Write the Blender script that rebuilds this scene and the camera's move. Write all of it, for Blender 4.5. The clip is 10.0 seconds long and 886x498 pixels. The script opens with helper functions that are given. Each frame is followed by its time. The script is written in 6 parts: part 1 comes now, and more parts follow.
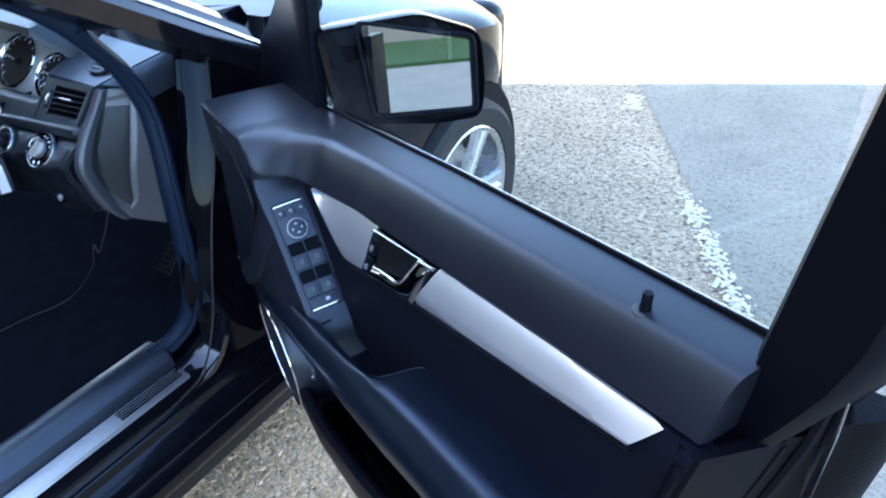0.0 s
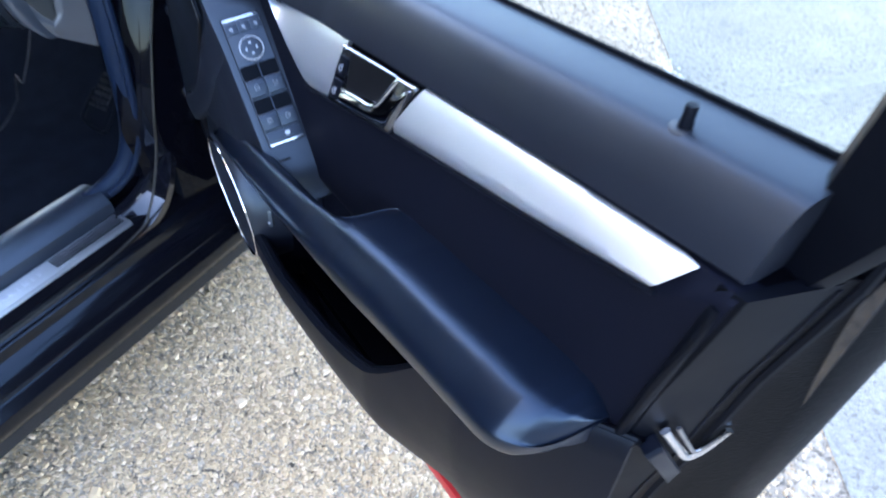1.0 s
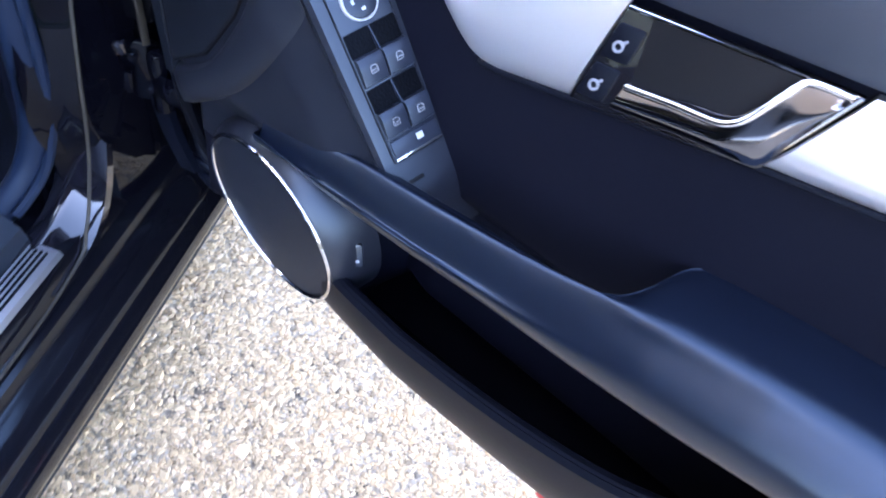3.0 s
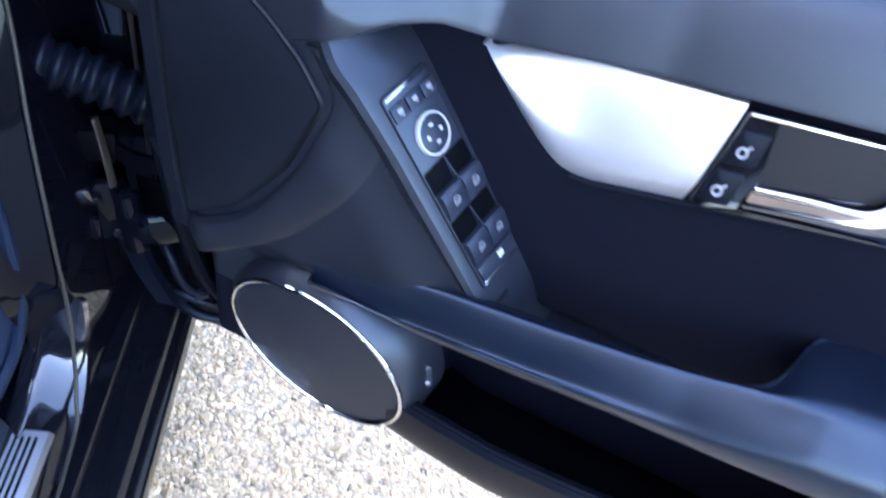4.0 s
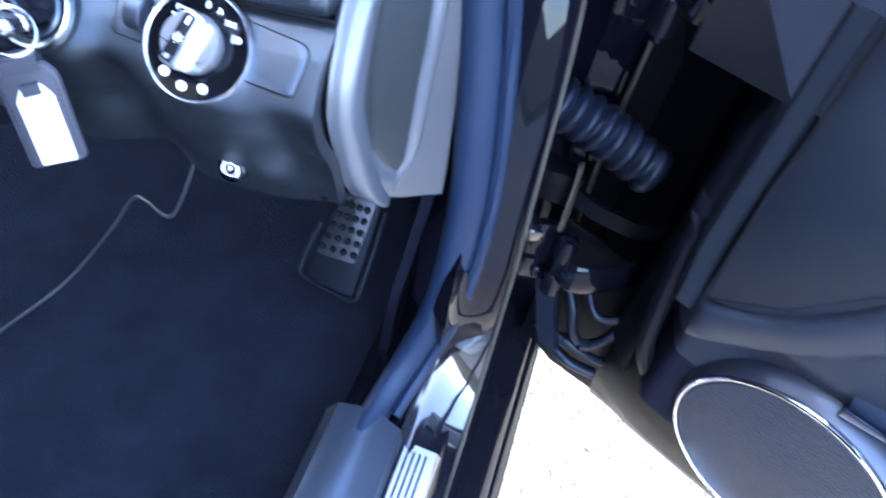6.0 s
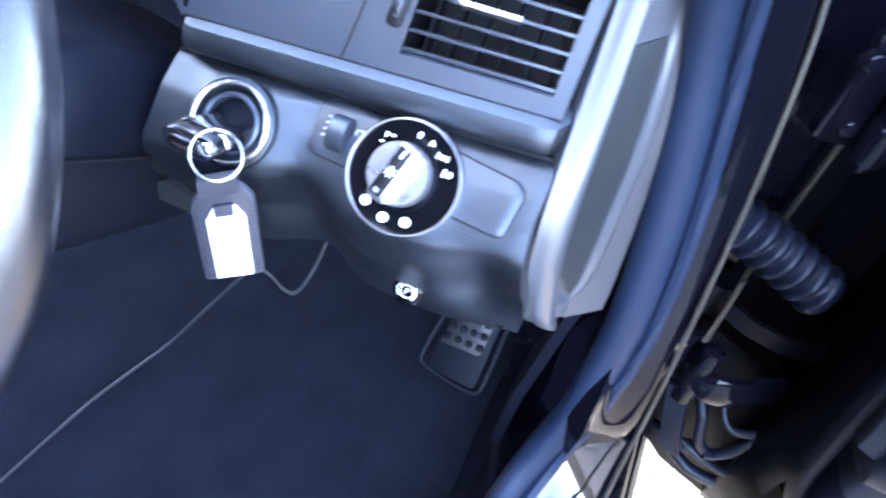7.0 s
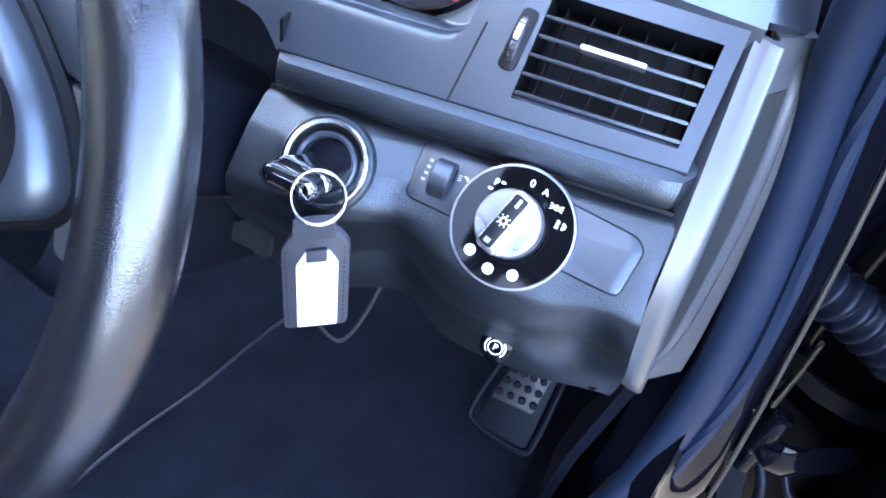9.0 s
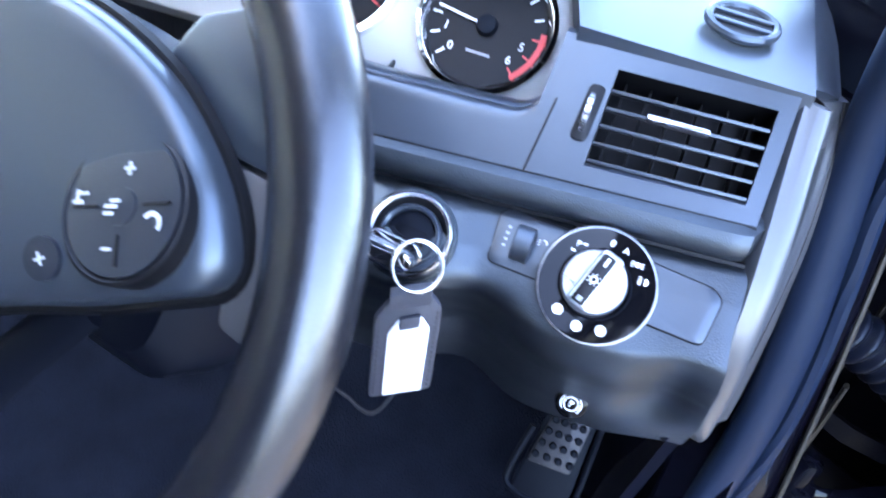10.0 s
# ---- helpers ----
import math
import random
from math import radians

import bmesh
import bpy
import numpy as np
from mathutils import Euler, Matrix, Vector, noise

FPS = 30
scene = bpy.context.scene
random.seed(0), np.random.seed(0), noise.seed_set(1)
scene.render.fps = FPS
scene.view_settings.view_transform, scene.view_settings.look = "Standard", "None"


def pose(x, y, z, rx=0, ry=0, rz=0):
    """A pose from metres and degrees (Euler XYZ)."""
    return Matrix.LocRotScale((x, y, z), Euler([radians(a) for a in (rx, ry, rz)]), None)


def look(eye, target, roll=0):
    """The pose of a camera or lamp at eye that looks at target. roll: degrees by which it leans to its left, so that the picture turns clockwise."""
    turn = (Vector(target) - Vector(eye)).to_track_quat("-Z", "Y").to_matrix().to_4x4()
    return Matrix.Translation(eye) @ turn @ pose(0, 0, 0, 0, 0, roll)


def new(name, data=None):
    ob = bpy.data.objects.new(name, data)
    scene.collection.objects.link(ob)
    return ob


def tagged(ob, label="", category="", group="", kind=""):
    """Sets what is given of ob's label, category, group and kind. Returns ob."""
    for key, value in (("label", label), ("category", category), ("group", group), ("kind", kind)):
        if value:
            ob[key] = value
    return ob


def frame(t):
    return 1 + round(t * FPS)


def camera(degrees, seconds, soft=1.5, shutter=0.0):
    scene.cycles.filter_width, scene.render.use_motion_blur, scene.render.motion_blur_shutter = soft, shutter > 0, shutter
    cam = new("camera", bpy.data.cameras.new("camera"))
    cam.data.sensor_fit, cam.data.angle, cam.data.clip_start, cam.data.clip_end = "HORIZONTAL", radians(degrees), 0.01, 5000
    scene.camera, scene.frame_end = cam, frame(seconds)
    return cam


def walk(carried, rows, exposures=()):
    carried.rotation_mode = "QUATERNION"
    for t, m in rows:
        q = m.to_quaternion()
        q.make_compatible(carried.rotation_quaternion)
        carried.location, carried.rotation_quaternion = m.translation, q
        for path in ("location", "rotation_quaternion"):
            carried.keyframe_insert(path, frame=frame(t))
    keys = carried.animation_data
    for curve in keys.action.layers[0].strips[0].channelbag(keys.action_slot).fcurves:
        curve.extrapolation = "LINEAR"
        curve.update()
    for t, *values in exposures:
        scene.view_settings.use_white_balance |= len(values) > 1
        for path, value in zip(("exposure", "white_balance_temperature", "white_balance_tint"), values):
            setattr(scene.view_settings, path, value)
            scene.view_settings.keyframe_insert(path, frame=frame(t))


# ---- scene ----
from mathutils.bvhtree import BVHTree
cam = camera(63.5, 10.0, soft=1.8, shutter=0.5)
PATH = [
    (0, (0.972, -0.588, 1.343), (0.102, 0.828, 0.231), -0.1),
    (0.5, (0.959, -0.602, 1.319), (0.124, 0.769, 0.125), 2.0),
    (1, (0.92, -0.551, 1.24), (0.276, 0.747, -0.138), 5.2),
    (1.5, (0.759, -0.464, 1.173), (0.283, 0.787, -0.313), 5.2),
    (2, (0.632, -0.41, 1.134), (0.445, 0.791, -0.454), 13.4),
    (2.5, (0.549, -0.396, 1.116), (0.367, 0.897, -0.4), 12.9),
    (2.7, (0.52, -0.4, 1.101), (0.357, 0.86, -0.444), 14.1),
    (3.8, (0.305, -0.343, 1.081), (0.575, 0.951, -0.421), 14.9),
    (4, (0.285, -0.334, 1.094), (0.554, 1.012, -0.361), 14.3),
    (4.5, (0.211, -0.294, 1.095), (0.292, 1.082, -0.354), 12.5),
    (5, (0.134, -0.293, 1.078), (0.137, 1.018, -0.433), 14.9),
    (5.5, (0.098, -0.312, 1.059), (-0.084, 0.987, -0.451), 12.4),
    (5.7, (0.055, -0.307, 1.053), (-0.111, 0.983, -0.466), 12.8),
    (6.8, (-0.079, -0.272, 1.073), (-0.369, 1.035, -0.413), 12.9),
    (7, (-0.107, -0.262, 1.063), (-0.421, 1.039, -0.424), 12.6),
    (7.5, (-0.126, -0.275, 1.037), (-0.496, 1.082, -0.386), 12.5),
    (8, (-0.133, -0.276, 1.033), (-0.463, 1.137, -0.343), 14.6),
    (8.5, (-0.153, -0.268, 1.034), (-0.505, 1.128, -0.355), 14.3),
    (9, (-0.163, -0.266, 1.039), (-0.52, 1.118, -0.36), 13.9),
    (9.5, (-0.183, -0.281, 1.043), (-0.513, 1.14, -0.325), 14.7),
    (10, (-0.222, -0.307, 1.036), (-0.538, 1.238, -0.194), 12.9),
]
EXPOSURES = [(0.0, 3.0, 6100, 12), (0.5, 3.15, 6200, 14), (1.0, 3.55, 6300, 16), (1.5, 3.9, 6500, 22), (2.7, 4.15, 6500, 24), (4.0, 4.22, 6300, 21), (4.5, 4.3, 6250, 21), (5.0, 4.8, 6080, 20), (5.5, 5.1, 6000, 20), (7.0, 5.60, 6650, 24), (8.0, 5.46, 6650, 24), (10.0, 4.96, 6550, 22)]
walk(cam, [(t, look(eye, target, roll)) for t, eye, target, roll in PATH], EXPOSURES)

# ---- daylight: the car stands in the shade of a wall added out of view, open sky beside it ----
world = bpy.data.worlds.new("sky")
scene.world = world
world.use_nodes = True
wn = world.node_tree
sky = wn.nodes.new("ShaderNodeTexSky")
sky.sky_type, sky.sun_disc = "NISHITA", False
sky.sun_elevation, sky.sun_rotation = radians(40), radians(239)
wn.nodes["Background"].inputs["Strength"].default_value = 0.15
wn.links.new(sky.outputs[0], wn.nodes["Background"].inputs[0])
sun = new("sun", bpy.data.lights.new("sun", "SUN"))
sun.data.energy, sun.data.angle, sun.data.color = 5.0, radians(0.5), (1.0, 0.95, 0.87)
sun.matrix_world = look((-8.57, -5.15, 8.4), (0, 0, 0))


# ---- materials ----
def material(name, colour, rough=0.5, metal=0.0, grain=0.0, grain_size=0.001, mottle=0.12, mottle_size=0.05, coat=0.0, specular=0.5, wear=0.06, tint=None, pebble=False):
    m = bpy.data.materials.new(name)
    m.use_nodes = True
    nt = m.node_tree
    bs = nt.nodes["Principled BSDF"]
    co = nt.nodes.new("ShaderNodeTexCoord")
    big = nt.nodes.new("ShaderNodeTexNoise")
    big.inputs["Scale"].default_value, big.inputs["Detail"].default_value = 1 / mottle_size, 4
    nt.links.new(co.outputs["Object"], big.inputs["Vector"])
    mix = nt.nodes.new("ShaderNodeMix")
    mix.data_type = "RGBA"
    mix.inputs["A"].default_value = (*[c * (1 - mottle) for c in colour], 1)
    mix.inputs["B"].default_value = (*[min(1, c * (1 + mottle)) for c in colour], 1)
    nt.links.new(big.outputs["Fac"], mix.inputs["Factor"])
    nt.links.new(mix.outputs["Result"], bs.inputs["Base Color"])
    ram = nt.nodes.new("ShaderNodeMapRange")
    ram.inputs["To Min"].default_value, ram.inputs["To Max"].default_value = max(0, rough - wear), min(1, rough + wear)
    nt.links.new(big.outputs["Fac"], ram.inputs["Value"])
    nt.links.new(ram.outputs["Result"], bs.inputs["Roughness"])
    bs.inputs["Metallic"].default_value = metal
    bs.inputs["Coat Weight"].default_value, bs.inputs["Coat Roughness"].default_value = coat, 0.04
    bs.inputs["Specular IOR Level"].default_value = specular
    if tint:
        bs.inputs["Specular Tint"].default_value = (*tint, 1)
    if grain:
        fine = nt.nodes.new("ShaderNodeTexVoronoi")
        fine.inputs["Scale"].default_value = 1 / grain_size
        nt.links.new(co.outputs["Object"], fine.inputs["Vector"])
        height = fine.outputs["Distance"]
        if pebble:
            # rounded pebbles parted by narrow valleys, unevenly worn
            fine.feature = "DISTANCE_TO_EDGE"
            dent = nt.nodes.new("ShaderNodeMapRange")
            dent.interpolation_type = "SMOOTHSTEP"
            dent.inputs["From Max"].default_value = 0.32
            nt.links.new(fine.outputs["Distance"], dent.inputs["Value"])
            height = dent.outputs["Result"]
        bump = nt.nodes.new("ShaderNodeBump")
        bump.inputs["Strength"].default_value, bump.inputs["Distance"].default_value = grain, grain_size * (0.22 if pebble else 0.5)
        nt.links.new(height, bump.inputs["Height"])
        nt.links.new(bump.outputs["Normal"], bs.inputs["Normal"])
    return m


COOL = (0.74, 0.88, 1.0)
SOFT = material("soft_plastic", (0.006, 0.0068, 0.0085), 0.36, grain=0.38, grain_size=0.0013, specular=0.95, tint=COOL, pebble=True)
DOORSOFT = material("door_soft_plastic", (0.011, 0.012, 0.017), 0.35, grain=0.15, grain_size=0.0008, specular=0.56, tint=COOL)
INSERT = material("door_insert", (0.0048, 0.0052, 0.0100), 0.6, grain=0.2, grain_size=0.0008, specular=0.07, tint=COOL)
HARD = material("hard_plastic", (0.0036, 0.0042, 0.0072), 0.42, grain=0.12, grain_size=0.0007, specular=0.11, tint=COOL)
SMOOTH = material("smooth_panel", (0.019, 0.023, 0.031), 0.31, grain=0.12, grain_size=0.0007, specular=0.95, tint=COOL)
LEATHER = material("leather", (0.003, 0.005, 0.011), 0.31, grain=0.08, grain_size=0.0007, specular=0.60, tint=(0.58, 0.76, 1.0))
FOBL = material("fob_leather", (0.030, 0.031, 0.040), 0.5, grain=0.5, grain_size=0.0012, pebble=True)
WHEELHIDE = material("wheel_leather", (0.007, 0.007, 0.009), 0.23, grain=0.19, grain_size=0.0010, specular=0.95, tint=(0.90, 0.95, 1.0), pebble=True)
SILVER = material("brushed_silver", (0.74, 0.75, 0.78), 0.36, metal=0.85, mottle=0.03, wear=0.04)
CHROME = material("chrome", (0.80, 0.80, 0.82), 0.08, metal=1.0, mottle=0.02, wear=0.02)
SATIN = material("satin_metal", (0.50, 0.50, 0.52), 0.24, metal=0.95, mottle=0.04, wear=0.03)
GLOSS = material("gloss_black", (0.006, 0.006, 0.008), 0.06, coat=1.0, mottle=0.05, wear=0.02)
PAINT = material("black_paint", (0.006, 0.006, 0.009), 0.10, coat=1.0, mottle=0.05, wear=0.03)
RUBBER = material("rubber", (0.0024, 0.0027, 0.0045), 0.5, mottle=0.2, specular=0.08, tint=COOL)
# matt black paint, darkened: the shade of gaps and recesses is in its colour
CAVITY = material("shade_dark_paint", (0.0016, 0.0016, 0.0024), 0.34, grain=0.2, grain_size=0.002, mottle=0.4, mottle_size=0.02, specular=0.06, tint=COOL)
SLEEVE = material("sleeve_rubber", (0.0035, 0.0045, 0.009), 0.34, mottle=0.15, specular=0.20, tint=COOL)
SEALM = material("seal_rubber", (0.0065, 0.0120, 0.0265), 0.45, mottle=0.15, specular=0.19, tint=COOL)
RINGM = material("ring_steel", (0.34, 0.34, 0.36), 0.20, metal=1.0, mottle=0.1, mottle_size=0.004)
DARKCHROME = material("dark_chrome", (0.20, 0.20, 0.215), 0.10, metal=1.0, mottle=0.05)
LINEM = material("worn_line_paint", (0.80, 0.72, 0.60), 0.8, grain=0.5, grain_size=0.004, mottle=0.25, mottle_size=0.02)
BANDM = material("band_plastic", (0.009, 0.010, 0.0145), 0.42, grain=0.12, grain_size=0.0008, specular=0.36, tint=COOL)
CABLEM = material("cable_sheath", (0.026, 0.026, 0.029), 0.45, mottle=0.1)
PEDALM = material("dull_pedal_metal", (0.011, 0.011, 0.014), 0.45, metal=0.4, mottle=0.15, mottle_size=0.01)
GREYP = material("grey_plastic", (0.050, 0.049, 0.051), 0.5, grain=0.15, grain_size=0.0008)
CARPET = material("carpet", (0.0090, 0.0108, 0.0165), 0.95, grain=0.9, grain_size=0.0025, mottle=0.6, mottle_size=0.05, specular=0.04)
STEEL = material("brushed_steel", (0.62, 0.63, 0.65), 0.24, metal=1.0, mottle=0.05)
SCUFFM = material("scuff_steel", (0.70, 0.71, 0.73), 0.40, metal=1.0, mottle=0.08)
GALV = material("edge_trim", (0.028, 0.023, 0.016), 0.5, metal=0.2, mottle=0.2, mottle_size=0.01)
PRINT = material("grey_print", (0.22, 0.23, 0.25), 0.5, mottle=0.03)
WINGP = material("wing_paint", (0.004, 0.004, 0.006), 0.12, mottle=0.05, wear=0.03, specular=0.11)
SILLP = material("sill_paint", (0.004, 0.004, 0.006), 0.14, mottle=0.1, wear=0.05, specular=0.40, tint=COOL)
PANELP = material("panel_plastic", (0.017, 0.019, 0.024), 0.38, grain=0.08, grain_size=0.0007, specular=0.95, tint=COOL)
DISC = material("gloss_disc", (0.003, 0.003, 0.004), 0.06, mottle=0.05, wear=0.02, specular=0.16)
ENDRIM = material("end_rim", (0.046, 0.049, 0.055), 0.34, grain=0.15, grain_size=0.0008, specular=0.85)
GRILLE = material("grille_mesh", (0.009, 0.011, 0.018), 0.45, grain=0.9, grain_size=0.0017, specular=0.45, tint=COOL)
POSTP = material("post_paint", (0.0025, 0.0025, 0.0045), 0.04, mottle=0.1, wear=0.03, specular=0.16, tint=COOL)
SWITCHM = material("switch_plastic", (0.013, 0.0155, 0.024), 0.36, grain=0.05, grain_size=0.0006, specular=0.5, tint=COOL)
FRONTIN = material("front_insert", (0.005, 0.0062, 0.0095), 0.5, grain=0.1, grain_size=0.0008, specular=0.22, tint=COOL)
HUBP = material("hub_plastic", (0.021, 0.025, 0.032), 0.32, grain=0.06, grain_size=0.0006, specular=0.95, tint=COOL)
ENDP = material("end_panel", (0.016, 0.018, 0.018), 0.42, grain=0.15, grain_size=0.0008, specular=0.45)
MARK = material("pale_print", (0.42, 0.43, 0.45), 0.5, mottle=0.03)
WHITE = material("white_print", (0.80, 0.81, 0.82), 0.5, mottle=0.03)
PLATE = material("white_enamel", (0.82, 0.82, 0.83), 0.30, mottle=0.03)
CLUSTER = material("satin_cluster", (0.42, 0.41, 0.38), 0.45, metal=0.3, mottle=0.06)
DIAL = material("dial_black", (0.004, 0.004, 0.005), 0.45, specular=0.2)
RED = material("red_print", (0.55, 0.03, 0.03), 0.4)
TYRE = material("tyre", (0.020, 0.020, 0.021), 0.75, grain=0.3, grain_size=0.003)
ALLOY = material("alloy", (0.66, 0.67, 0.69), 0.28, metal=0.85, mottle=0.05)
DIRT = material("dusty_plastic", (0.014, 0.0135, 0.014), 0.8, grain=0.4, grain_size=0.003, mottle=0.3)
GRASS = material("grass", (0.035, 0.085, 0.015), 0.9, grain=0.9, grain_size=0.03, mottle=0.4, mottle_size=0.3)
RENDERW = material("rendered_wall", (0.30, 0.25, 0.19), 0.9, grain=0.4, grain_size=0.006, mottle=0.15, mottle_size=0.8)
HEADL = material("headlining", (0.10, 0.10, 0.105), 0.95, mottle=0.05)

MIRRORM = bpy.data.materials.new("mirror")
MIRRORM.use_nodes = True
b_ = MIRRORM.node_tree.nodes["Principled BSDF"]
b_.inputs["Base Color"].default_value, b_.inputs["Metallic"].default_value, b_.inputs["Roughness"].default_value = (0.82, 0.85, 0.86, 1), 1.0, 0.015

GLASS = bpy.data.materials.new("window_glass")
GLASS.use_nodes = True
nt_ = GLASS.node_tree
nt_.nodes.remove(nt_.nodes["Principled BSDF"])
tr_, gl_, mx_, lw_, po_, ad_ = (nt_.nodes.new("ShaderNode" + k) for k in ("BsdfTransparent", "BsdfGlossy", "MixShader", "LayerWeight", "Math", "Math"))
tr_.inputs[0].default_value, gl_.inputs["Roughness"].default_value, lw_.inputs["Blend"].default_value = (0.86, 0.92, 0.90, 1), 0.01, 0.5
po_.operation, po_.inputs[1].default_value = "POWER", 5.0
ad_.operation, ad_.inputs[1].default_value, ad_.inputs[2].default_value = "MULTIPLY_ADD", 0.9, 0.06
for a, b in ((lw_.outputs["Facing"], po_.inputs[0]), (po_.outputs[0], ad_.inputs[0]), (ad_.outputs[0], mx_.inputs[0]), (tr_.outputs[0], mx_.inputs[1]), (gl_.outputs[0], mx_.inputs[2]), (mx_.outputs[0], nt_.nodes["Material Output"].inputs[0])):
    nt_.links.new(a, b)


def ground_material(name, dark, pale, patch, rough_size, pit_tone=0.30):
    """Worn asphalt: small chippings of many tones, dark pits, broad pale and dark patches."""
    m = bpy.data.materials.new(name)
    m.use_nodes = True
    nt = m.node_tree
    bs = nt.nodes["Principled BSDF"]
    co = nt.nodes.new("ShaderNodeTexCoord")
    chip, pit = nt.nodes.new("ShaderNodeTexVoronoi"), nt.nodes.new("ShaderNodeTexNoise")
    chip.inputs["Scale"].default_value = 1 / rough_size
    pit.inputs["Scale"].default_value, pit.inputs["Detail"].default_value = 0.42 / rough_size, 5
    broad = nt.nodes.new("ShaderNodeTexNoise")
    broad.inputs["Scale"].default_value, broad.inputs["Detail"].default_value, broad.inputs["Roughness"].default_value = 2.6, 7, 0.62
    ramp, pits, patches = (nt.nodes.new("ShaderNodeValToRGB") for _ in range(3))
    ramp.color_ramp.elements[0].color, ramp.color_ramp.elements[1].color = (*dark, 1), (*pale, 1)
    pe = pits.color_ramp.elements
    pe[0].position, pe[1].position, pe[0].color, pe[1].color = 0.33, 0.47, (pit_tone, pit_tone, pit_tone, 1), (1, 1, 1, 1)
    qe = patches.color_ramp.elements
    qe[0].position, qe[1].position, qe[0].color, qe[1].color = 0.30, 0.70, (*patch, 1), (1, 1, 1, 1)
    sep = nt.nodes.new("ShaderNodeSeparateColor")
    one, two = nt.nodes.new("ShaderNodeMix"), nt.nodes.new("ShaderNodeMix")
    for q in (one, two):
        q.data_type, q.blend_type = "RGBA", "MULTIPLY"
        q.inputs["Factor"].default_value = 1.0
    bump = nt.nodes.new("ShaderNodeBump")
    bump.inputs["Strength"].default_value, bump.inputs["Distance"].default_value, bump.invert = 0.7, 0.6 * rough_size, True
    for a, b in ((co.outputs["Object"], chip.inputs["Vector"]), (co.outputs["Object"], pit.inputs["Vector"]), (co.outputs["Object"], broad.inputs["Vector"]), (chip.outputs["Color"], sep.inputs[0]),
                 (sep.outputs[0], ramp.inputs[0]), (pit.outputs["Fac"], pits.inputs[0]), (broad.outputs["Fac"], patches.inputs[0]), (ramp.outputs[0], one.inputs["A"]), (pits.outputs[0], one.inputs["B"]),
                 (one.outputs["Result"], two.inputs["A"]), (patches.outputs[0], two.inputs["B"]), (two.outputs["Result"], bs.inputs["Base Color"]), (chip.outputs["Distance"], bump.inputs["Height"]), (bump.outputs["Normal"], bs.inputs["Normal"])):
        nt.links.new(a, b)
    bs.inputs["Roughness"].default_value = 0.9
    return m


GRAVEL = ground_material("gravel_ground", (0.32, 0.244, 0.162), (0.72, 0.555, 0.382), (0.72, 0.71, 0.69), 0.009)
LANE = ground_material("lane_asphalt", (0.31, 0.27, 0.205), (0.43, 0.375, 0.285), (0.74, 0.75, 0.76), 0.007, 0.62)


def stone_material():
    m = bpy.data.materials.new("gravel_stone")
    m.use_nodes = True
    nt = m.node_tree
    bs = nt.nodes["Principled BSDF"]
    geo = nt.nodes.new("ShaderNodeNewGeometry")
    ramp = nt.nodes.new("ShaderNodeValToRGB")
    el = ramp.color_ramp.elements
    el[0].color, el[1].color = (0.34, 0.24, 0.145, 1), (0.84, 0.62, 0.40, 1)
    for pos, col in ((0.14, (0.52, 0.36, 0.21, 1)), (0.45, (0.64, 0.44, 0.245, 1)), (0.75, (0.72, 0.505, 0.285, 1))):
        el.new(pos).color = col
    co = nt.nodes.new("ShaderNodeTexCoord")
    no = nt.nodes.new("ShaderNodeTexNoise")
    no.inputs["Scale"].default_value, no.inputs["Detail"].default_value = 400, 3
    bump = nt.nodes.new("ShaderNodeBump")
    bump.inputs["Strength"].default_value, bump.inputs["Distance"].default_value = 0.4, 0.001
    for a, b in ((geo.outputs["Random Per Island"], ramp.inputs[0]), (ramp.outputs[0], bs.inputs["Base Color"]), (co.outputs["Object"], no.inputs["Vector"]), (no.outputs["Fac"], bump.inputs["Height"]), (bump.outputs["Normal"], bs.inputs["Normal"])):
        nt.links.new(a, b)
    bs.inputs["Roughness"].default_value, bs.inputs["Specular IOR Level"].default_value = 0.9, 0.12
    return m


STONE = stone_material()


# ---- building blocks ----
def V(*a):
    return Vector(a)


def link(name, bm, mat, parent=None, label="", sharp=38):
    bmesh.ops.recalc_face_normals(bm, faces=bm.faces[:])
    me = bpy.data.meshes.new(name)
    bm.to_mesh(me)
    bm.free()
    me.materials.append(mat)
    me.polygons.foreach_set("use_smooth", [True] * len(me.polygons))
    me.set_sharp_from_angle(angle=radians(sharp))
    ob = new(name, me)
    if parent:
        ob.parent = parent
    if label:
        ob["label"] = label
    return ob


def part(name, bm, mat, parent, label="", sharp=38):
    """One mesh under a thing or a part; a piece of a sub-part goes to the part above it."""
    while parent.parent and parent.parent.parent:
        parent = parent.parent
    return link(name, bm, mat, parent, label, sharp)


def major(name, bm, mat, m, label):
    """A large part of the car that carries pieces of its own, at the pose m."""
    ob = link(name, bm, mat, car, label)
    ob.matrix_basis = m
    return ob


def empty(name, m=None):
    ob = new(name)
    if m is not None:
        ob.matrix_world = m
    return ob


def loft(rings, closed=True, caps=True, loop=False, bm=None):
    """Skin over rings of the same number of points."""
    bm = bm or bmesh.new()
    vs = [[bm.verts.new(p) for p in r] for r in rings]
    n = len(rings[0])
    for a, b in zip(vs, vs[1:] + ([vs[0]] if loop else [])):
        for i in range(n if closed else n - 1):
            j = (i + 1) % n
            bm.faces.new((a[i], a[j], b[j], b[i]))
    if caps and closed and not loop:
        bm.faces.new(vs[0][::-1])
        bm.faces.new(vs[-1])
    return bm


def sheet(rows, thick=None):
    """An open skin over rows of points; thick: a vector that gives it a back."""
    if thick is None:
        return loft(rows, closed=False, caps=False)
    t = Vector(thick)
    return loft([[*r, *[p + t for p in reversed(r)]] for r in rows])


